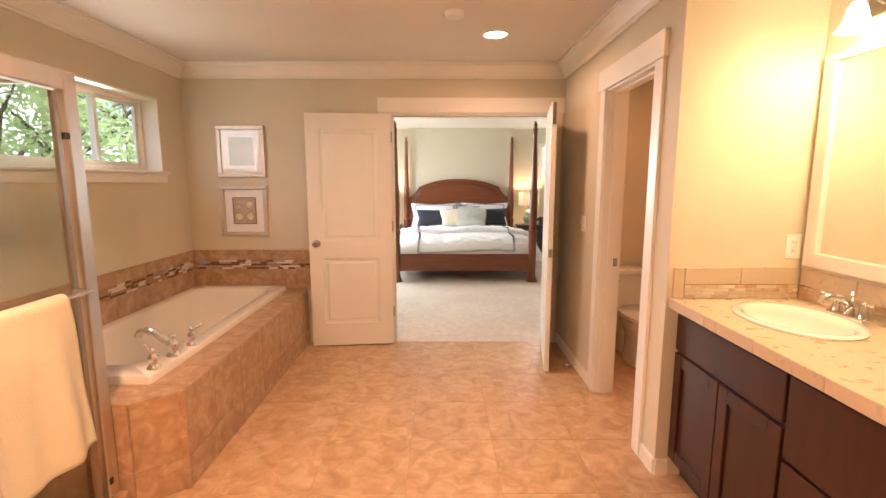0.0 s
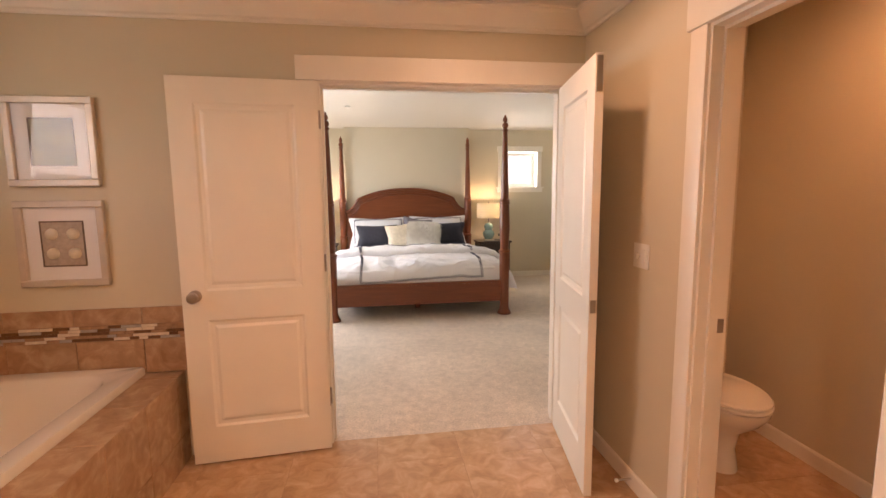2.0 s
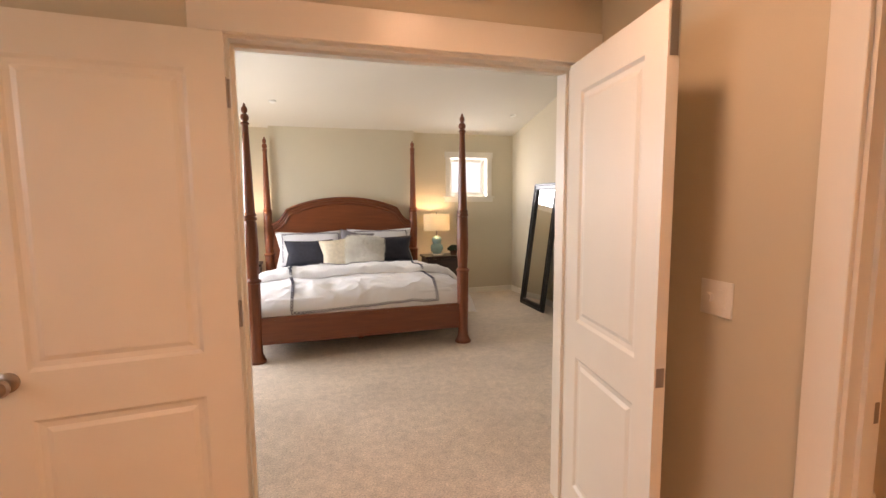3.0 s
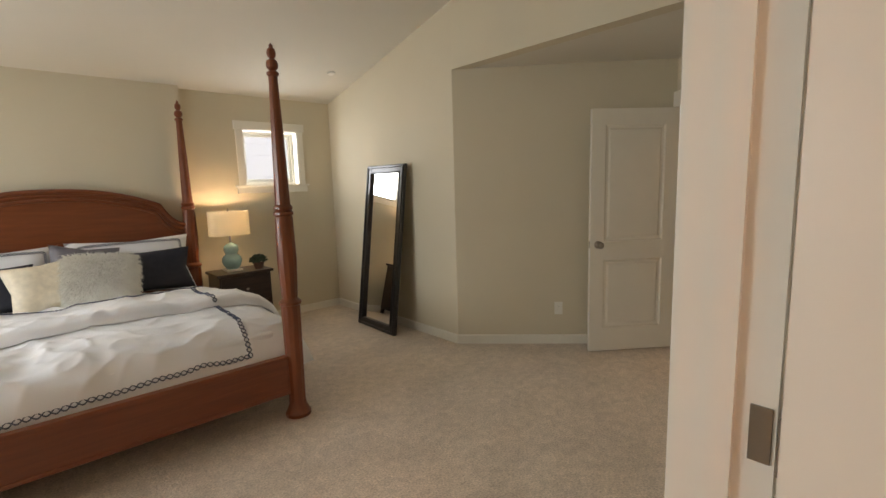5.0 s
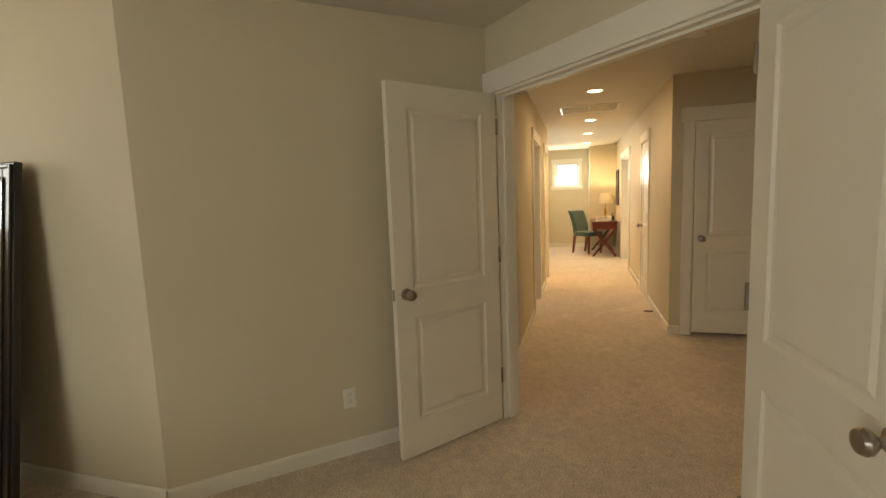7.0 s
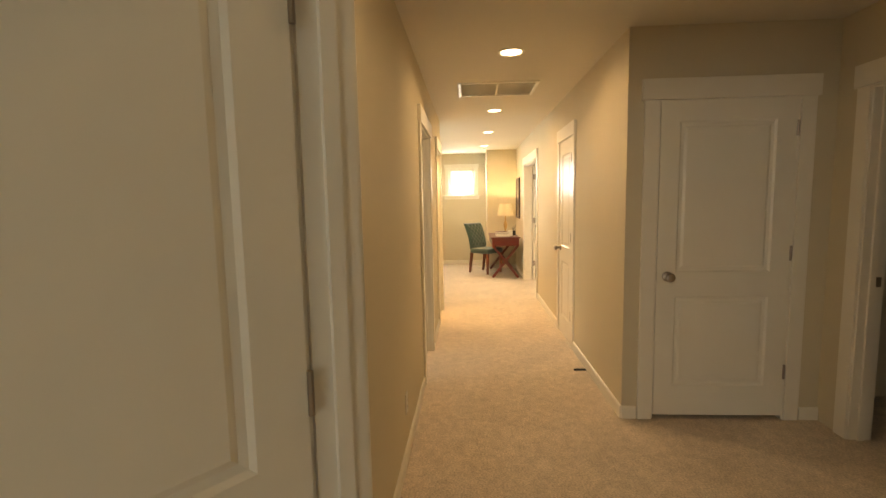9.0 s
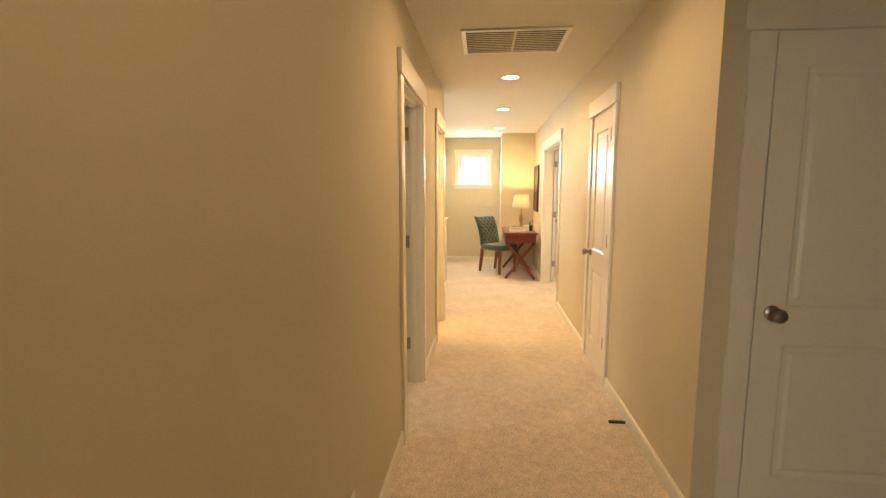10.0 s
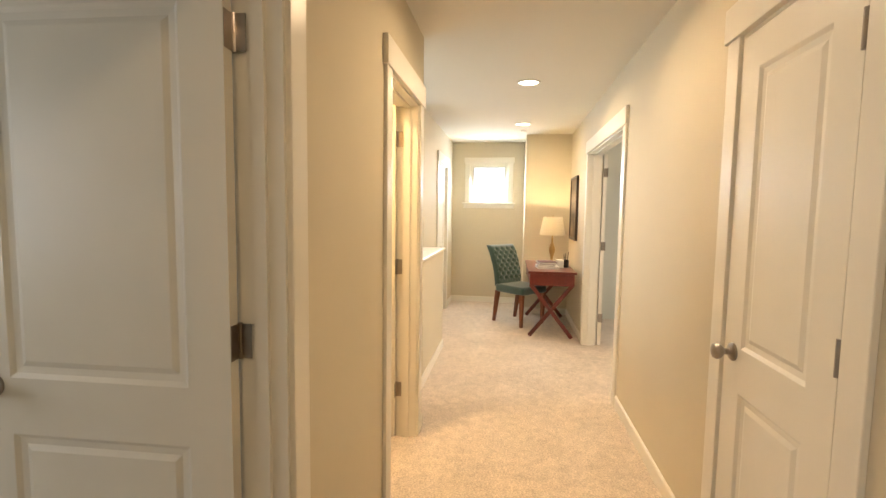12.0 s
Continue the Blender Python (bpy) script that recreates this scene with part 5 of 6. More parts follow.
def vanity():
    r = root("vanity_cabinet", pose(0, 0, 0), "dark brown wooden vanity cabinet with shaker doors", "cabinet")
    x0, x1, y0, y1 = 1.075, 1.65, 0.55, 2.128
    part("body", B(x0 + 0.02, y0, 0.09, x1, y1, 0.745), VANITYW, r)
    part("face_frame", B(x0 + 0.02, y0, 0.745, x0 + 0.04, y1, 0.868), VANITYW, r)
    part("toe_kick", B(x0 + 0.075, y0, 0.0, x1, y1, 0.089), DARKP, r)
    def front(a, b, c, d, name, shaker):
        bm = bmesh.new()
        if shaker:
            w = 0.06
            box(bm, x0, a, c, x0 + 0.02, a + w, d, 0.002)
            box(bm, x0, b - w, c, x0 + 0.02, b, d, 0.002)
            box(bm, x0, a + w, c, x0 + 0.0195, b - w, c + w, 0.002)
            box(bm, x0, a + w, d - w, x0 + 0.0195, b - w, d, 0.002)
            box(bm, x0 + 0.010, a + w, c + w, x0 + 0.018, b - w, d - w)
        else:
            box(bm, x0, a, c, x0 + 0.02, b, d, 0.003)
        return part(name, bm, VANITYW, r)
    ys = 1.42
    front(ys, y1 - 0.012, 0.665, 0.842, "false_drawer_front", False)
    mid = (ys + y1 - 0.012) / 2
    front(ys, mid - 0.003, 0.11, 0.650, "door", True)
    front(mid + 0.003, y1 - 0.012, 0.11, 0.650, "door", True)
    for c, d in ((0.555, 0.842), (0.335, 0.540), (0.11, 0.320)):
        front(y0 + 0.31, ys - 0.014, c, d, "drawer_front", False)
    front(y0 + 0.005, y0 + 0.296, 0.11, 0.842, "door", True)
    return r


vanity()
CT = 0.912


def countertop():
    r = root("vanity_countertop", pose(0, 0, 0), "tan stone-tiled vanity countertop with tiled splash", "countertop")
    cx, cy, ax, ay = 1.36, 1.77, 0.172, 0.222
    bm = bmesh.new()
    # slab with an oval hole
    n = 40
    hole = [(cx + ax * math.cos(2 * math.pi * i / n), cy + ay * math.sin(2 * math.pi * i / n)) for i in range(n)]
    def edge(i):
        a = 2 * math.pi * i / n
        c, s = math.cos(a), math.sin(a)
        k = min((1.648 - cx) / c if c > 1e-6 else ((1.04 - cx) / c if c < -1e-6 else 9), (2.128 - cy) / s if s > 1e-6 else ((1.33 - cy) / s if s < -1e-6 else 9))
        return (cx + c * k, cy + s * k)
    outer = [edge(i) for i in range(n)]
    for z0, z1 in ((CT - 0.022, CT),):
        ti = [bm.verts.new((*p, z1)) for p in hole]
        to = [bm.verts.new((*p, z1)) for p in outer]
        bi = [bm.verts.new((*p, z0)) for p in hole]
        bo = [bm.verts.new((*p, z0)) for p in outer]
        for i in range(n):
            j = (i + 1) % n
            bm.faces.new((ti[i], ti[j], to[j], to[i]))
            bm.faces.new((bi[i], bi[j], bo[j], bo[i]))
            bm.faces.new((ti[i], ti[j], bi[j], bi[i]))
            bm.faces.new((to[i], to[j], bo[j], bo[i]))
    # square corners the fan leaves open
    for sx, sy in ((1.648, 2.128), (1.04, 2.128), (1.648, 1.33), (1.04, 1.33)):
        near = sorted(outer, key=lambda p: (p[0] - sx) ** 2 + (p[1] - sy) ** 2)
        e1 = [p for p in near if abs(p[0] - sx) < 1e-4 and abs(p[1] - sy) > 1e-4]
        e2 = [p for p in near if abs(p[1] - sy) < 1e-4 and abs(p[0] - sx) > 1e-4]
        if e1 and e2:
            prism(bm, [e1[0], (sx, sy), e2[0]], CT - 0.022, CT)
    box(bm, 1.04, 0.55, CT - 0.022, 1.648, 1.33, CT)
    part("top", bm, COUNTER, r)
    yy = 2.128
    while yy > 0.6:
        part("edge_tile", B(1.032, yy - 0.297, CT - 0.046, 1.0395, yy, CT + 0.002, 0.002), COUNTER, r)
        yy -= 0.300
    # splash: capped tile with a mosaic strip
    rnd = random.Random(8)
    x = 1.045
    part("splash_end_tile", B(1.045, 2.118, CT + 0.001, 1.095, 2.129, CT + 0.148, 0.002), COUNTER, r)
    part("splash_tile", B(1.097, 2.118, CT + 0.068, 1.36, 2.129, CT + 0.148, 0.002), COUNTER, r)
    part("splash_tile", B(1.362, 2.118, CT + 0.068, 1.638, 2.129, CT + 0.148, 0.002), COUNTER, r)
    part("splash_bed", B(1.097, 2.122, CT + 0.001, 1.638, 2.1285, CT + 0.066), GROUT, r)
    y = 2.117
    while y > 0.7:
        part("splash_tile", B(1.638, max(y - 0.297, 0.55), CT + 0.068, 1.649, y, CT + 0.148, 0.002), COUNTER, r)
        y -= 0.30
    part("splash_bed", B(1.642, 0.56, CT + 0.001, 1.6485, 2.117, CT + 0.066), GROUT, r)
    for side in (0, 1):
        for row in range(4):
            s = 0.0
            while s < (0.53 if side == 0 else 1.5):
                ln = rnd.choice((0.03, 0.05, 0.065, 0.08))
                z = CT + 0.003 + row * 0.016
                mt = rnd.choice((COUNTER, MOSAIC[2], FLOORT, COUNTER, MOSAIC[2], COUNTER))
                if side == 0:
                    part("mosaic_piece", B(1.099 + s, 2.117, z, min(1.099 + s + ln - 0.002, 1.636), 2.1225, z + 0.014), mt, r)
                else:
                    part("mosaic_piece", B(1.637, 2.115 - s - ln + 0.002, z, 1.6425, 2.115 - s, z + 0.014), mt, r)
                s += ln
    s2 = root("bathroom_sink", pose(cx, cy, CT), "white oval porcelain drop-in sink", "sink")
    bm = bmesh.new()
    prof = [(1.13, 0.001), (1.14, 0.008), (1.10, 0.014), (1.0, 0.013), (0.93, 0.004), (0.88, -0.02), (0.75, -0.08), (0.5, -0.125), (0.2, -0.138), (0.02, -0.14)]
    rg = [[bm.verts.new((ax * k * math.cos(2 * math.pi * i / 48), ay * k * math.sin(2 * math.pi * i / 48), z)) for i in range(48)] for k, z in prof]
    for p, q in zip(rg, rg[1:]):
        for i in range(48):
            bm.faces.new((p[i], p[(i + 1) % 48], q[(i + 1) % 48], q[i]))
    bm.faces.new(rg[-1])
    part("basin", bm, PORCE, s2, smooth=60)
    part("drain", lathe(bmesh.new(), [(0.022, -0.138), (0.02, -0.134), (0.001, -0.133)], 18), CHROME, s2)
    f = root("sink_faucet", pose(1.575, cy, CT + 0.012), "chrome two-lever sink faucet", "tap")
    part("base_plate", B(-0.026, -0.085, 0, 0.026, 0.085, 0.014, 0.006, 2), CHROME, f, smooth=50)
    part("spout", tube(bmesh.new(), [(0, 0, 0.012), (0, 0, 0.05), (-0.03, 0, 0.075), (-0.08, 0, 0.088), (-0.115, 0, 0.078), (-0.122, 0, 0.06)], [0.020, 0.017, 0.016, 0.014, 0.013, 0.014], 14), CHROME, f, smooth=60)
    part("lift_rod", lathe(bmesh.new(), [(0.004, 0.05), (0.004, 0.085), (0.009, 0.092), (0.006, 0.104), (0.001, 0.106)], 10, pose(0.008, 0, 0)), CHROME, f)
    for y, ang in ((-0.06, -150), (0.06, 150)):
        h = part("handle", lathe(bmesh.new(), [(0.022, 0.012), (0.020, 0.02), (0.014, 0.04), (0.016, 0.055), (0.010, 0.066), (0.012, 0.074), (0.001, 0.082)], 18, pose(0, y, 0)), CHROME, f, smooth=50)
        part("lever", tube(bmesh.new(), [(0, y, 0.068), (0.02 * math.cos(radians(ang)), y + 0.04 * math.copysign(1, y), 0.072), (0.02 * math.cos(radians(ang)), y + 0.062 * math.copysign(1, y), 0.076)], [0.006, 0.005, 0.008], 8), CHROME, h, smooth=50)


countertop()


def vanity_mirror():
    r = root("vanity_mirror", pose(0, 0, 0), "large wall mirror in a flat cream-white frame", "mirror")
    y0, y1, z0, z1 = 0.55, 2.10, 1.075, 2.0
    w = 0.065
    for q in ((y0, y1, z0, z0 + w), (y0, y1, z1 - w * 0.5, z1)):
        part("frame_rail", B(1.625, q[0], q[2], 1.649, q[1], q[3], 0.003), TRIM, r)
    for a, b in ((y0, y0 + w), (y1 - w, y1)):
        part("frame_stile", B(1.6255, a, z0 + w, 1.649, b, z1 - w * 0.5, 0.003), TRIM, r)
    part("glass", B(1.640, y0 + w, z0 + w, 1.644, y1 - w, z1 - w * 0.5), MIRRORM, r, "silvered mirror glass")


vanity_mirror()
plate_fixture("power_outlet", pose(1.60, 2.13, 1.16, 0, 0, 180), 0.072, 0.115, "white wall power outlet", "outlet", "outlet")


def vanity_light():
    r = root("vanity_light", pose(1.65, 1.56, 2.13), "nickel vanity light bar with glowing bell glass shades", "wall light")
    part("back_plate", B(-0.022, -0.36, -0.035, 0, 0.36, 0.035, 0.006, 2), NICKEL, r, smooth=50)
    for y in (-0.29, 0.0, 0.29):
        a = part("arm", tube(bmesh.new(), [(-0.02, y, 0.0), (-0.07, y, 0.03), (-0.11, y, 0.02), (-0.12, y, -0.01)], 0.008, 10), NICKEL, r, smooth=60)
        part("bell_shade", lathe(bmesh.new(), [(0.020, 0.0), (0.030, -0.02), (0.040, -0.06), (0.058, -0.095), (0.064, -0.10), (0.054, -0.095), (0.036, -0.058), (0.026, -0.018), (0.018, -0.002)], 24, pose(-0.12, y, 0.0), cap=False), BULBG, a, "glowing frosted glass bell", smooth=60)
        lamp("POINT", "vanity_bulb_light", pose(1.54, 1.56 + y, 2.05), 6.4, (1.0, 0.80, 0.46), radius=0.05)


vanity_light()


# ---------- hall things ----------
def can_light(x, y, z, energy, color, spread=165, kind_label="round recessed ceiling light, lit"):
    r = root("recessed_light", pose(x, y, z), kind_label, "ceiling light", "recessed ceiling lights")
    part("trim_ring", lathe(bmesh.new(), [(0.095, 0), (0.094, -0.005), (0.080, -0.007), (0.072, -0.002), (0.072, 0.0)], 32, cap=False), PLASTIC, r, smooth=40)
    part("lens", lathe(bmesh.new(), [(0.073, -0.001), (0.070, -0.003), (0.001, -0.0035)], 32, cap=False), CANLENS, r, "glowing warm lens")
    lamp("AREA", "recessed_or_fill_beam", pose(x, y, z - 0.012), energy, color, size=0.13, spread=radians(spread))
    return r


HALL = (1.0, 0.73, 0.43)
for x, e in ((4.62, 4), (6.64, 7.5), (8.77, 13), (10.48, 19), (12.285, 13)):
    can_light(x, 4.82, H, e, HALL)
can_light(0.32, 3.28, HB, 5.2, WARM, 165)
# unseen fill, added behind the start of the walk to brighten the bathroom
can_light(-0.8, 0.5, HB, 38, WARM, 165)
can_light(1.58, 3.0, HB, 4.6, (1.0, 0.45, 0.20))
can_light(8.72, 6.02, H + 0.02, 30, (1.0, 0.66, 0.30))
ceiling_disc("smoke_alarm", 0.03, 2.87, HB, label="round white smoke alarm on the ceiling", r0=0.06, hh=0.03)
ceiling_disc("smoke_alarm", 4.95, 4.22, H, label="round white smoke alarm on the ceiling", r0=0.07, hh=0.035)
ceiling_disc("sprinkler_cover", 12.75, 4.80, H)


def return_vent():
    r = root("ceiling_vent", pose(7.71, 4.855, H), "white ceiling return-air grille with a dark sheet behind", "vent")
    a, b = 0.265, 0.36
    bm = bmesh.new()
    for q in ((-a, -b, a, -b + 0.03), (-a, b - 0.03, a, b), (-a, -b + 0.03, -a + 0.03, b - 0.03), (a - 0.03, -b + 0.03, a, b - 0.03)):
        box(bm, q[0], q[1], -0.012, q[2], q[3], 0, 0.003)
    part("frame", bm, PLASTIC, r)
    # dark sheet painted in for the shade behind the slats
    part("gap_sheet", B(-a + 0.03, -b + 0.03, -0.003, a - 0.03, b - 0.03, -0.001), VENT_DARK, r, "dark sheet for the shade between the slats")
    part("mullion", B(-a + 0.03, -0.008, -0.010, a - 0.03, 0.008, -0.003), PLASTIC, r)
    me = None
    for i in range(12):
        x = -a + 0.05 + i * (2 * a - 0.10) / 11
        if me is None:
            p = part("slat", B(-0.006, -b + 0.03, -0.0095, 0.002, b - 0.03, -0.0080), PLASTIC, r)
            me = p.data
            p.matrix_basis = pose(x, 0, 0, 0, 20, 0)
        else:
            share("slat", me, r, pose(x, 0, 0, 0, 20, 0))


return_vent()


def desk():
    r = root("writing_desk", pose(11.72, 4.20, 0), "red mahogany writing desk with crossed legs", "desk")
    L, W = 1.24, 0.53
    part("top", B(0, 0, 0.735, L, W, 0.762, 0.004, 2), REDWOOD, r)
    part("apron", B(0.02, 0.02, 0.60, L - 0.02, W - 0.02, 0.735, 0.003), REDWOOD, r)
    for x0 in (0.06, L - 0.10):
        for sgn in (1, -1):
            y0, y1 = (0.03, W - 0.03) if sgn > 0 else (W - 0.03, 0.03)
            bm = bmesh.new()
            d = Vector((0, y1 - y0, 0.60))
            ln = d.length
            ang = math.degrees(math.atan2(y1 - y0, 0.60))
            box(bm, -0.018, -0.022, 0, 0.018, 0.022, ln, 0.003)
            ob = part("crossed_leg", bm, REDWOOD, r)
            ob.matrix_basis = pose(x0 + (0.0 if sgn > 0 else 0.037), y0, 0.008, -ang)
    part("stretcher", tube(bmesh.new(), [(0.08, W / 2, 0.30), (L - 0.08, W / 2, 0.30)], 0.014, 10), REDWOOD, r)
    return r


desk()


def tufted_chair():
    # faces the walker at an angle to the desk
    r = root("dining_chair", pose(12.47, 4.80, 0, 0, 0, -43), "teal velvet chair with button-tufted back and brown legs", "chair")
    # local: front towards -y, back at +y
    part("seat", B(-0.235, -0.25, 0.40, 0.235, 0.22, 0.50, 0.035, 3), TEALV, r, smooth=50)
    bm = bmesh.new()
    n, mrows = 40, 44
    def back_pt(u, v, front):
        x = u * 0.225 * (1 + 0.05 * v)
        z = 0.47 + v * 0.515
        y = 0.20 + 0.14 * v * v + 0.02 * v
        if front:
            best = 9
            for off in (0, 0.5):
                cx = round((u * 2.4 + off)) - off
                cz = (round((v * 5.0 - off)) + off)
                dist = math.hypot((u * 2.4 - cx) * 0.094, (v * 5.0 - cz) * 0.108)
                best = min(best, dist)
            edge = max(0.0, (1 - u ** 8) * (1 - (2 * v - 1) ** 10)) ** 0.4
            y -= 0.045 * edge - 0.026 * math.exp(-(best / 0.020) ** 2) * (1 if 0.12 < v < 0.95 and abs(u) < 0.9 else 0)
        else:
            y += 0.03
        return Vector((x, y, z))
    for front in (True, False):
        rows = [[bm.verts.new(back_pt(-1 + 2 * i / n, j / mrows, front)) for i in range(n + 1)] for j in range(mrows + 1)]
        if front:
            fr = rows
        else:
            bk = rows
        for a, b in zip(rows, rows[1:]):
            for i in range(n):
                bm.faces.new((a[i], a[i + 1], b[i + 1], b[i]))
    for j in range(mrows):
        for i in (0, n):
            bm.faces.new((fr[j][i], fr[j + 1][i], bk[j + 1][i], bk[j][i]))
    for i in range(n):
        bm.faces.new((fr[mrows][i], fr[mrows][i + 1], bk[mrows][i + 1], bk[mrows][i]))
    part("backrest", bm, TEALV, r, "button-tufted velvet back", smooth=60)
    me = None
    for row in range(1, 5):
        for c in (-2, -1, 0, 1, 2):
            u = (c + (0.5 if row % 2 else 0.0)) / 2.4
            v = row / 5.0
            if abs(u) > 0.88:
                continue
            if me is None:
                me = part("button", lathe(bmesh.new(), [(0.010, 0), (0.009, 0.004), (0.001, 0.006)], 10), TEALV, r, smooth=50)
                me.matrix_basis = Matrix.Translation(back_pt(u, v, True)) @ pose(0, 0, 0, 90)
                me = me.data
            else:
                share("button", me, r, Matrix.Translation(back_pt(u, v, True)) @ pose(0, 0, 0, 90))
    for x, y, lean in ((-0.20, -0.21, 0), (0.20, -0.21, 0), (-0.20, 0.20, 0.06), (0.20, 0.20, 0.06)):
        bm = bmesh.new()
        a = [bm.verts.new(v) for v in ((x - 0.016, y + lean - 0.016, 0), (x + 0.016, y + lean - 0.016, 0), (x + 0.016, y + lean + 0.016, 0), (x - 0.016, y + lean + 0.016, 0))]
        b = [bm.verts.new(v) for v in ((x - 0.025, y - 0.025, 0.41), (x + 0.025, y - 0.025, 0.41), (x + 0.025, y + 0.025, 0.41), (x - 0.025, y + 0.025, 0.41))]
        bm.faces.new(a[::-1])
        bm.faces.new(b)
        for i in range(4):
            bm.faces.new((a[i], a[(i + 1) % 4], b[(i + 1) % 4], b[i]))
        part("leg", bm, CHERRY, r)


tufted_chair()


def desk_lamp(x, y, z):
    r = root("table_lamp", pose(x, y, z), "slender brass table lamp, lit, with tapered cream shade", "lamp")
    part("base", lathe(bmesh.new(), [(0.065, 0), (0.065, 0.012), (0.05, 0.022), (0.028, 0.03), (0.016, 0.05), (0.020, 0.09), (0.036, 0.15), (0.040, 0.19), (0.030, 0.23), (0.014, 0.27), (0.010, 0.31), (0.018, 0.32), (0.010, 0.33), (0.008, 0.42)], 24), BRASS, r, smooth=50)
    bm = bmesh.new()
    lathe(bm, [(0.165, 0.37), (0.120, 0.60), (0.117, 0.60), (0.162, 0.37), (0.165, 0.37)], 36, cap=False)
    part("shade", bm, SHADE, r, "lit tapered cream shade", smooth=40)
    part("bulb", lathe(bmesh.new(), [(0.012, 0.42), (0.026, 0.46), (0.026, 0.49), (0.010, 0.515), (0.001, 0.517)], 16), BULBG, r, smooth=60)
    part("finial", tube(bmesh.new(), [(0, 0, 0.517), (0, 0, 0.625)], 0.004, 8), BRASS, r)
    lamp("POINT", "desk_lamp_light", pose(x, y, z + 0.545), 23, (1.0, 0.74, 0.38), radius=0.03)


desk_lamp(12.62, 4.40, 0.762)
BOOKC = [mat("book_white", (0.72, 0.70, 0.66), 0.6, vary=0.03), mat("book_plum", (0.10, 0.03, 0.06), 0.5, vary=0.1), mat("book_grey", (0.35, 0.33, 0.32), 0.6, vary=0.05)]


def book(x, y, z, w, d, h, ang, cover, label):
    r = root("book", pose(x, y, z, 0, 0, ang), label, "book", "books on the desk")
    part("pages", B(-w / 2 + 0.004, -d / 2 + 0.002, 0.003, w / 2 - 0.004, d / 2 - 0.004, h - 0.003), PICMAT, r)
    bm = bmesh.new()
    box(bm, -w / 2, -d / 2, 0, w / 2, d / 2, 0.0028)
    box(bm, -w / 2, -d / 2, h - 0.0028, w / 2, d / 2, h)
    box(bm, -w / 2, -d / 2 - 0.002, 0, w / 2, -d / 2 + 0.0015, h)
    part("cover", bm, cover, r)


book(12.10, 4.50, 0.762, 0.30, 0.24, 0.030, 4, BOOKC[0], "white hardback book lying on the desk")
book(12.11, 4.51, 0.793, 0.27, 0.21, 0.024, -6, BOOKC[2], "grey hardback book in a stack")
book(12.12, 4.51, 0.818, 0.26, 0.20, 0.022, 8, BOOKC[1], "plum hardback book in a stack")


def desk_organizer():
    r = root("pen_holder", pose(12.22, 4.27, 0.762), "dark desk pen holder with pens", "pen holder")
    part("cup", lathe(bmesh.new(), [(0.036, 0), (0.038, 0.09), (0.034, 0.09), (0.032, 0.006), (0.001, 0.006)], 18, cap=False), BLACKW, r, smooth=40)
    for i, (dx, dy) in enumerate(((0.012, 0.01), (-0.015, 0.004), (0.0, -0.016))):
        part("pen", tube(bmesh.new(), [(dx * 0.6, dy * 0.6, 0.008), (dx * 2, dy * 2, 0.15 + 0.02 * i)], 0.004, 8), BLACKW, r)
    r2 = root("note_box", pose(12.15, 4.345, 0.762, 0, 0, 8), "small white note box on the desk", "box")
    part("box", B(-0.05, -0.035, 0, 0.05, 0.035, 0.085, 0.004), PICMAT, r2)
    part("lid", B(-0.052, -0.037, 0.085, 0.052, 0.037, 0.097, 0.003), PLASTIC, r2)


desk_organizer()
wall_picture(pose(12.83, HR, 1.08, 0, 0, 0) @ pose(-0.58, 0, 0), 0.58, 0.79, "hall")


def register():
    r = root("floor_register", pose(7.10, 4.205, 0.0), "small dark metal floor heating register", "vent")
    part("frame", B(-0.012, -0.05, 0, 0.012, 0.05, 0.010, 0.001), FILTER, r)
    me = None
    for i in range(9):
        if me is None:
            p = part("slat", B(-0.0008, -0.045, 0.010, 0.0008, 0.045, 0.012), DARKP, r)
            me = p.data
            p.matrix_basis = pose(-0.010 + 0.0025 * i, 0, 0)
        else:
            share("slat", me, r, pose(-0.010 + 0.0025 * i, 0, 0))


register()
plate_fixture("power_outlet", pose(5.75, HL, 0.32, 0, 0, 180), 0.072, 0.115, "white wall power outlet", "outlet", "outlet")
for nm, m in (("strike", pose(1.02 + 0.10, 3.042, 0.925, 0, 0, -90)), ("strike", pose(5.94, 2.84, 0.955, 0, 0, 180))):
    rr = root("strike_plate", m, "satin nickel strike plate on a door jamb", "strike plate")
    part("plate", B(0, -0.014, -0.028, 0.0025, 0.014, 0.028, 0.0008), NICKEL, rr)
# fill light added in the assumed, unseen windows of the rooms behind the hall doors
lamp("AREA", "study_fill_light", look((10.65, 0.98, 1.5), (10.65, 3, 1.3)), 50, (1.0, 0.92, 0.80), size=1.4, size_y=1.1)
lamp("AREA", "side_room_fill_light", look((6.3, 8.12, 1.5), (6.4, 6, 1.2)), 17, (0.97, 0.98, 0.95), size=1.3, size_y=1.1)


# ---------- outside the windows ----------
tagged(part("ground", B(-400, -400, -3.3, 400, 400, -3.0), GRASS), "lawn and ground outside", kind="structure")


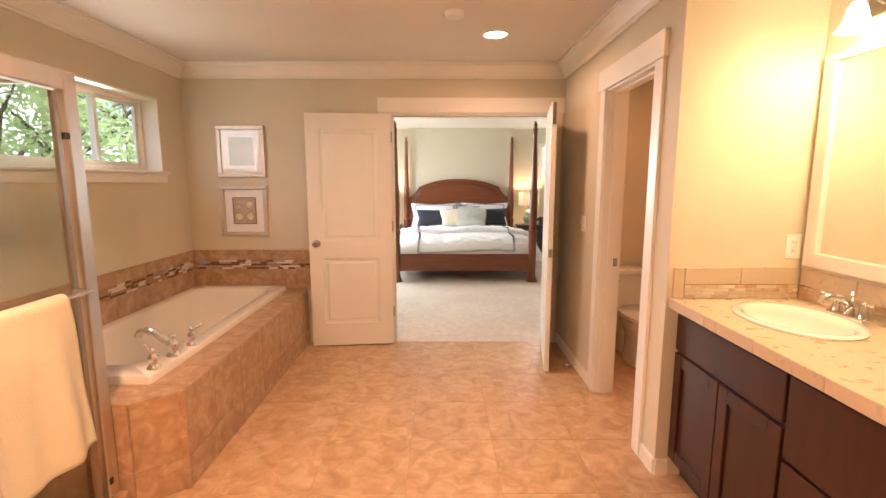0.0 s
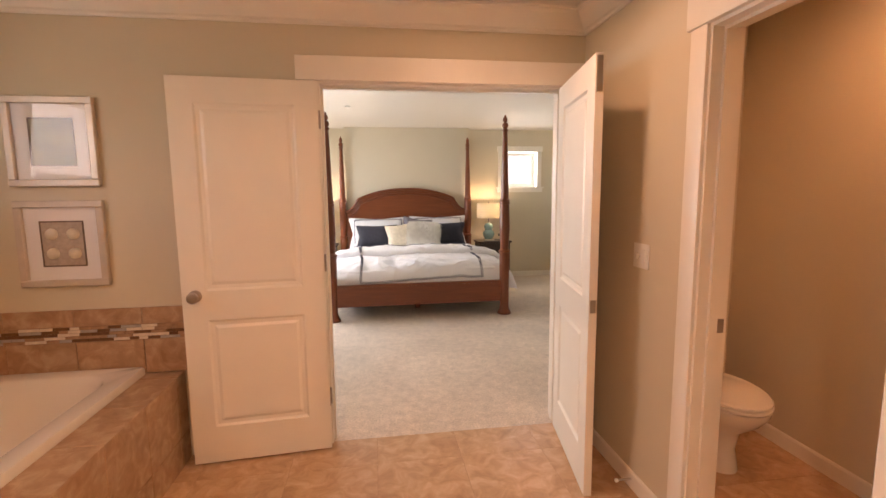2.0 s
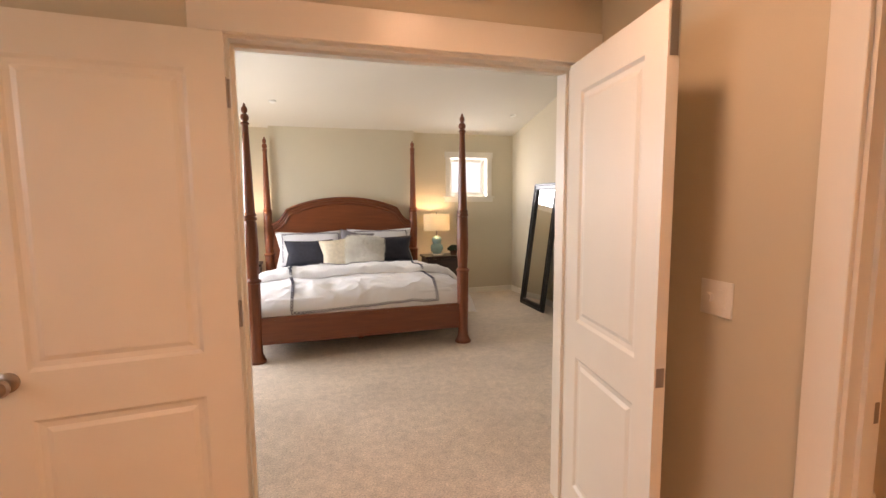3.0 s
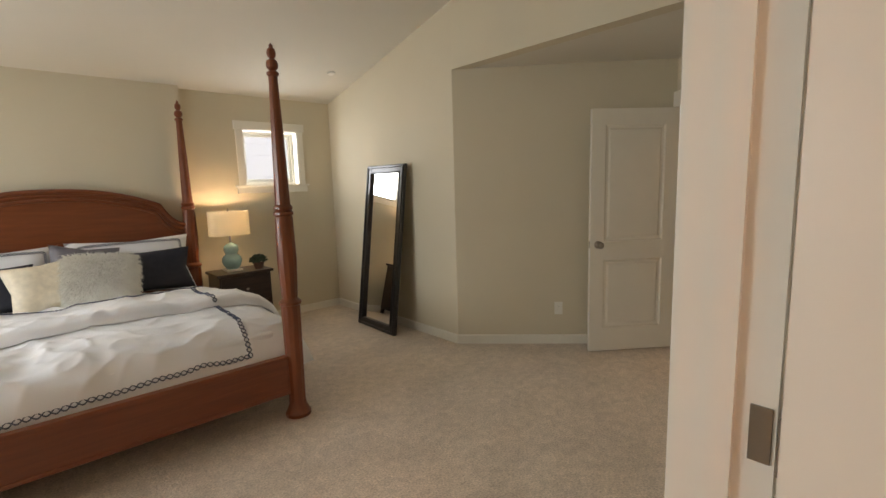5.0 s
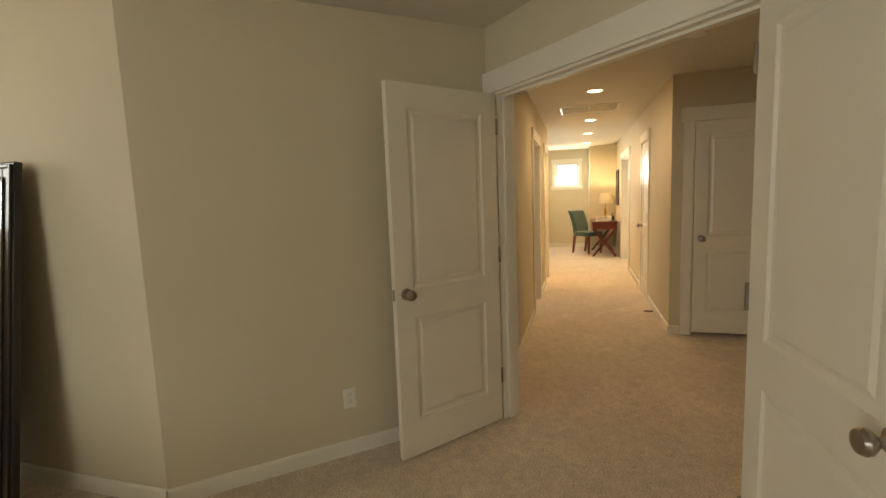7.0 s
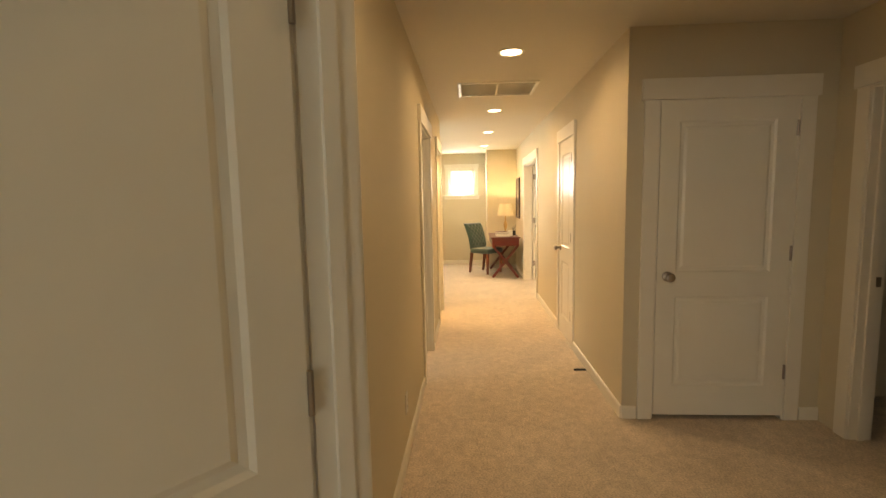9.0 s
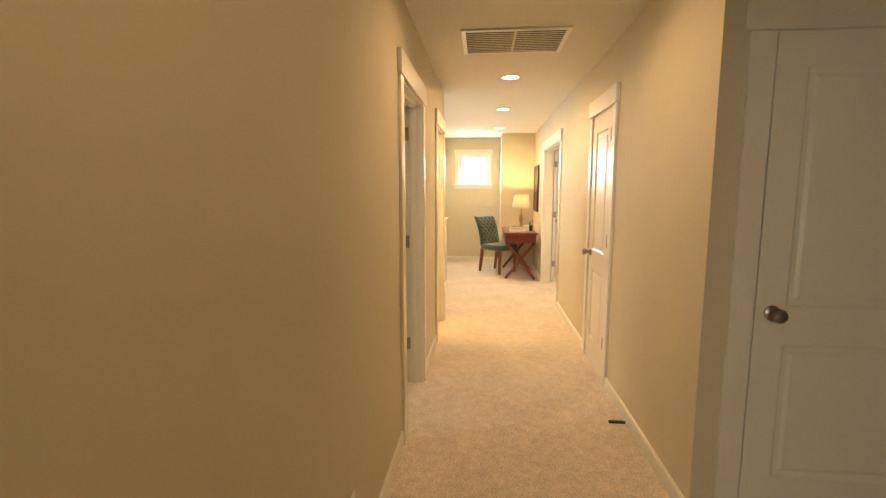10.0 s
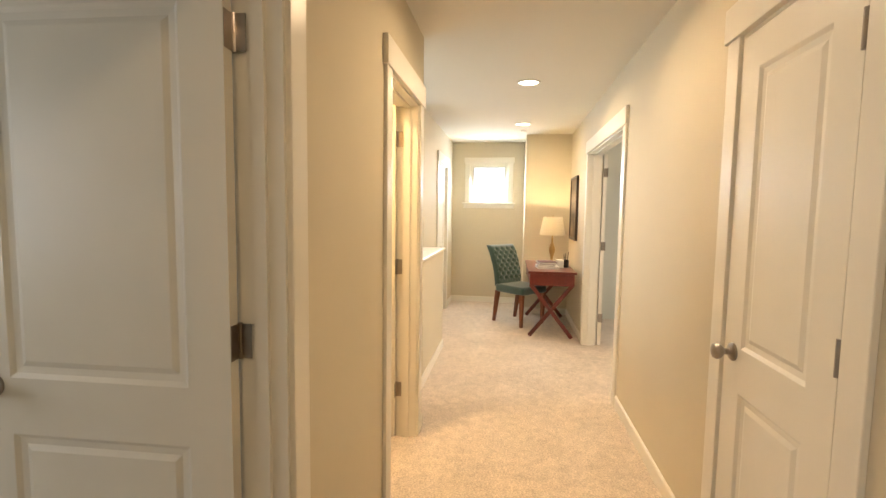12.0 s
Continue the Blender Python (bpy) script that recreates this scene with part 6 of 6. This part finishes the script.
def tree(x, y, h, spread, seed, n):
    r = root("tree", pose(x, y, -3.0), "leafy green garden tree", "tree", "trees outside the bathroom")
    rnd = random.Random(seed)
    part("trunk", tube(bmesh.new(), [(0, 0, 0), (0.1, 0.05, h * 0.4), (0.0, 0.1, h * 0.75)], [0.16, 0.12, 0.05], 10), BARK, r, smooth=60)
    bm = bmesh.new()
    for i in range(9):
        a = rnd.uniform(0, 6.28)
        z = h * rnd.uniform(0.3, 0.7)
        tube(bm, [(0.05, 0.05, z), (spread * 0.5 * math.cos(a), spread * 0.5 * math.sin(a), z + h * 0.1), (spread * 0.9 * math.cos(a), spread * 0.9 * math.sin(a), z + h * 0.14)], [0.05, 0.03, 0.01], 6)
    part("limb", bm, BARK, r, smooth=60)
    verts, faces = [], []
    clumps = [(rnd.uniform(0, 6.28), rnd.uniform(0.2, 1.0) ** 0.6, rnd.uniform(0.15, 1.0)) for _ in range(70)]
    for i in range(n):
        a, k, zz = clumps[rnd.randrange(len(clumps))]
        c = Vector((spread * k * math.cos(a) * math.sqrt(max(0.05, 1 - (2 * zz - 1.1) ** 2)), spread * k * math.sin(a) * math.sqrt(max(0.05, 1 - (2 * zz - 1.1) ** 2)), h * zz))
        p = c + Vector((rnd.gauss(0, 0.28), rnd.gauss(0, 0.28), rnd.gauss(0, 0.22)))
        q = Euler((rnd.uniform(0, 6), rnd.uniform(0, 6), rnd.uniform(0, 6))).to_matrix()
        s = rnd.uniform(0.05, 0.10)
        b = len(verts)
        for v in ((0, -s, 0), (s * 0.5, 0, s * 0.15), (0, s, 0), (-s * 0.5, 0, s * 0.15)):
            verts.append(tuple(p + q @ Vector(v)))
        faces.append((b, b + 1, b + 2, b + 3))
    me = bpy.data.meshes.new("crown")
    me.from_pydata(verts, [], faces)
    me.materials.append(LEAVES)
    ob = new("crown", me)
    ob.parent = r


for i, (x, y, h, s) in enumerate(((-7.0, 7.2, 8.0, 2.0), (-7.6, 9.6, 8.6, 2.3), (-8.2, 12.2, 8.8, 2.4), (-9.5, 15.0, 9.2, 2.6), (-10.5, 9.5, 9.6, 2.7), (-10.8, 12.8, 9.6, 2.8), (-9.0, 5.0, 9.0, 2.5))):
    tree(x, y, h, s, 20 + i, 3600)


def neighbour(x, y, w, d, m_ang=0, name="neighbour_house"):
    r = root(name, pose(x, y, -3.0, 0, 0, m_ang), "pale grey neighbouring house with lap siding and shingle roof", "house")
    part("wall", B(-w / 2, -d / 2, 0, w / 2, d / 2, 8.1), SIDING, r)
    me = None
    for i in range(37):
        z = 0.9 + i * 0.19
        if me is None:
            p = part("siding_board", B(-w / 2, -d / 2 - 0.03, 0, w / 2, -d / 2 - 0.005, 0.187), SIDING, r)
            me = p.data
            p.matrix_basis = pose(0, 0, z, 0)
        else:
            share("siding_board", me, r, pose(0, 0, z))
    bm = prism(bmesh.new(), [(-w / 2 - 0.4, -d / 2 - 0.2), (w / 2 + 0.4, -d / 2 - 0.2), (w / 2 + 0.4, d / 2 + 0.5), (-w / 2 - 0.4, d / 2 + 0.5)], 8.1, lambda a, b: 8.25 + (2.0 if b > 0 else 0))
    part("roof", bm, ROOFM, r)
    part("fascia", B(-w / 2 - 0.4, -d / 2 - 0.24, 8.05, w / 2 + 0.4, -d / 2 - 0.2, 8.25), TRIM, r)
    return r


neighbour(1.0, 15.8, 14, 7)

# bright hazy sky beyond the hall and bathroom windows
HAZE = glow("hazy_sky", (0.86, 0.94, 1.0), 1.9)
tagged(part("backdrop", B(-60.2, -20, -3, -60, 80, 40), HAZE), "bright hazy sky", kind="structure")
tagged(part("backdrop", B(60, -14, -3, 60.2, 26, 26), HAZE), "bright hazy sky", kind="structure")


# ---------- tiles, one by one ----------
def tile_field(name, parent, m, us, vs, gap, thick, material, skip=None):
    """Tiles between the break lines us and vs of a plane: local x, y, raised by thick along z."""
    cache = {}
    for a, b in zip(us, us[1:]):
        for c, d in zip(vs, vs[1:]):
            if skip and skip((a + b) / 2, (c + d) / 2):
                continue
            w, h = round(b - a - gap, 4), round(d - c - gap, 4)
            if w <= 0.005 or h <= 0.005:
                continue
            if (w, h) not in cache:
                bm = B(-w / 2, -h / 2, 0, w / 2, h / 2, thick, min(0.0025, thick * 0.25))
                ob = part(name, bm, material, parent)
                cache[(w, h)] = ob.data
            else:
                ob = share(name, cache[(w, h)], parent, Matrix())
            ob.matrix_basis = m @ pose((a + b) / 2, (c + d) / 2, 0)


FLB = bpy.data.objects["floor_bath"]
T = 0.46
ys = [4.098 - 0.27 - T * i for i in range(12)][::-1] + [4.098]
xs = [-2.26 + 0.0] + [-2.06 + T * i for i in range(9)] + [2.05]
tile_field("floor_tile", FLB, pose(0, 0, -0.0012), xs, ys, 0.0018, 0.0014, FLOORT,
           skip=lambda x, y: (x < -1.7 and y > 2.1))
# tub face, deck and walls
tile_field("face_tile", SURROUND, pose(-1.259, 2.035, 0, 90, 0, 90), [0, 0.28, 0.61, 0.94, 1.27, 1.60, 1.93, 2.04], [0.0, 0.165, 0.498], 0.0016, 0.010, DECKT)
a = math.degrees(math.atan2(0.13, 0.147))
tile_field("face_tile", SURROUND, pose(-1.425, 1.905, 0, 90, 0, a), [0, 0.196], [0, 0.165, 0.498], 0.0016, 0.010, DECKT)
tile_field("face_tile", SURROUND, pose(-1.555, 1.897, 0, 90, 0, 4.4), [0.055, 0.13], [0, 0.165, 0.498], 0.0016, 0.010, DECKT)
tile_field("deck_tile", SURROUND, pose(0, 0, 0.488), [-1.452, -1.25], [2.10, 2.33, 2.66, 2.99, 3.32, 3.65, 3.98, 4.078], 0.0016, 0.010, DECKT)
part("deck_corner_tile", prism(bmesh.new(), [(-2.255, 1.892), (-1.55, 1.889), (-1.418, 1.896), (-1.268, 2.028), (-1.255, 2.098), (-2.255, 2.098)], 0.488, 0.498), DECKT, SURROUND)
part("corner_trim_tile", prism(bmesh.new(), [(-1.288, 2.028), (-1.271, 2.0265), (-1.2485, 2.036), (-1.262, 2.05)], 0, 0.497), DECKT, SURROUND)
WS = root("tub_wall_tiles", pose(0, 0, 0), "mottled brown wall tile band with mosaic strip above the bathtub", "wall tiles")
runx = [-2.258] + [-2.10 + 0.33 * i for i in range(3)] + [-1.222]
tile_field("wall_tile", WS, pose(0, 4.079, 0, 90), runx, [0.499, 0.688], 0.0016, 0.010, DECKT)
tile_field("wall_tile", WS, pose(0, 4.079, 0, 90), runx, [0.772, 0.862], 0.0016, 0.010, DECKT)
runy = [0, 0.17, 0.50, 0.83, 1.16, 1.49, 1.82, 2.17]
tile_field("wall_tile", WS, pose(-2.259, 1.905, 0, 90, 0, 90), runy, [0.499, 0.688], 0.0016, 0.010, DECKT)
tile_field("wall_tile", WS, pose(-2.259, 1.905, 0, 90, 0, 90), runy, [0.772, 0.862], 0.0016, 0.010, DECKT)
part("mosaic_bed", B(-2.258, 4.072, 0.688, -1.222, 4.079, 0.772), GROUT, WS)
part("mosaic_bed", B(-2.259, 1.905, 0.688, -2.252, 4.071, 0.772), GROUT, WS)
rnd = random.Random(12)
cache = {}
for side, length in ((0, 1.03), (1, 2.16)):
    for row in range(5):
        s = rnd.uniform(0, 0.04)
        while s < length - 0.08:
            ln = rnd.choice((0.045, 0.06, 0.08, 0.10))
            k = rnd.choices((0, 1, 2, 3), (3, 4, 3, 1.5))[0]
            if (ln, k) not in cache:
                ob = part("mosaic_piece", B(0, -0.0045, 0, ln - 0.002, 0, 0.0145), MOSAIC[k], WS)
                cache[(ln, k)] = ob.data
            else:
                ob = share("mosaic_piece", cache[(ln, k)], WS, Matrix())
            z = 0.690 + row * 0.0163
            ob.matrix_basis = pose(-2.25 + s, 4.072, z) if side == 0 else pose(-2.252, 1.91 + s, z, 0, 0, 90)
            s += ln
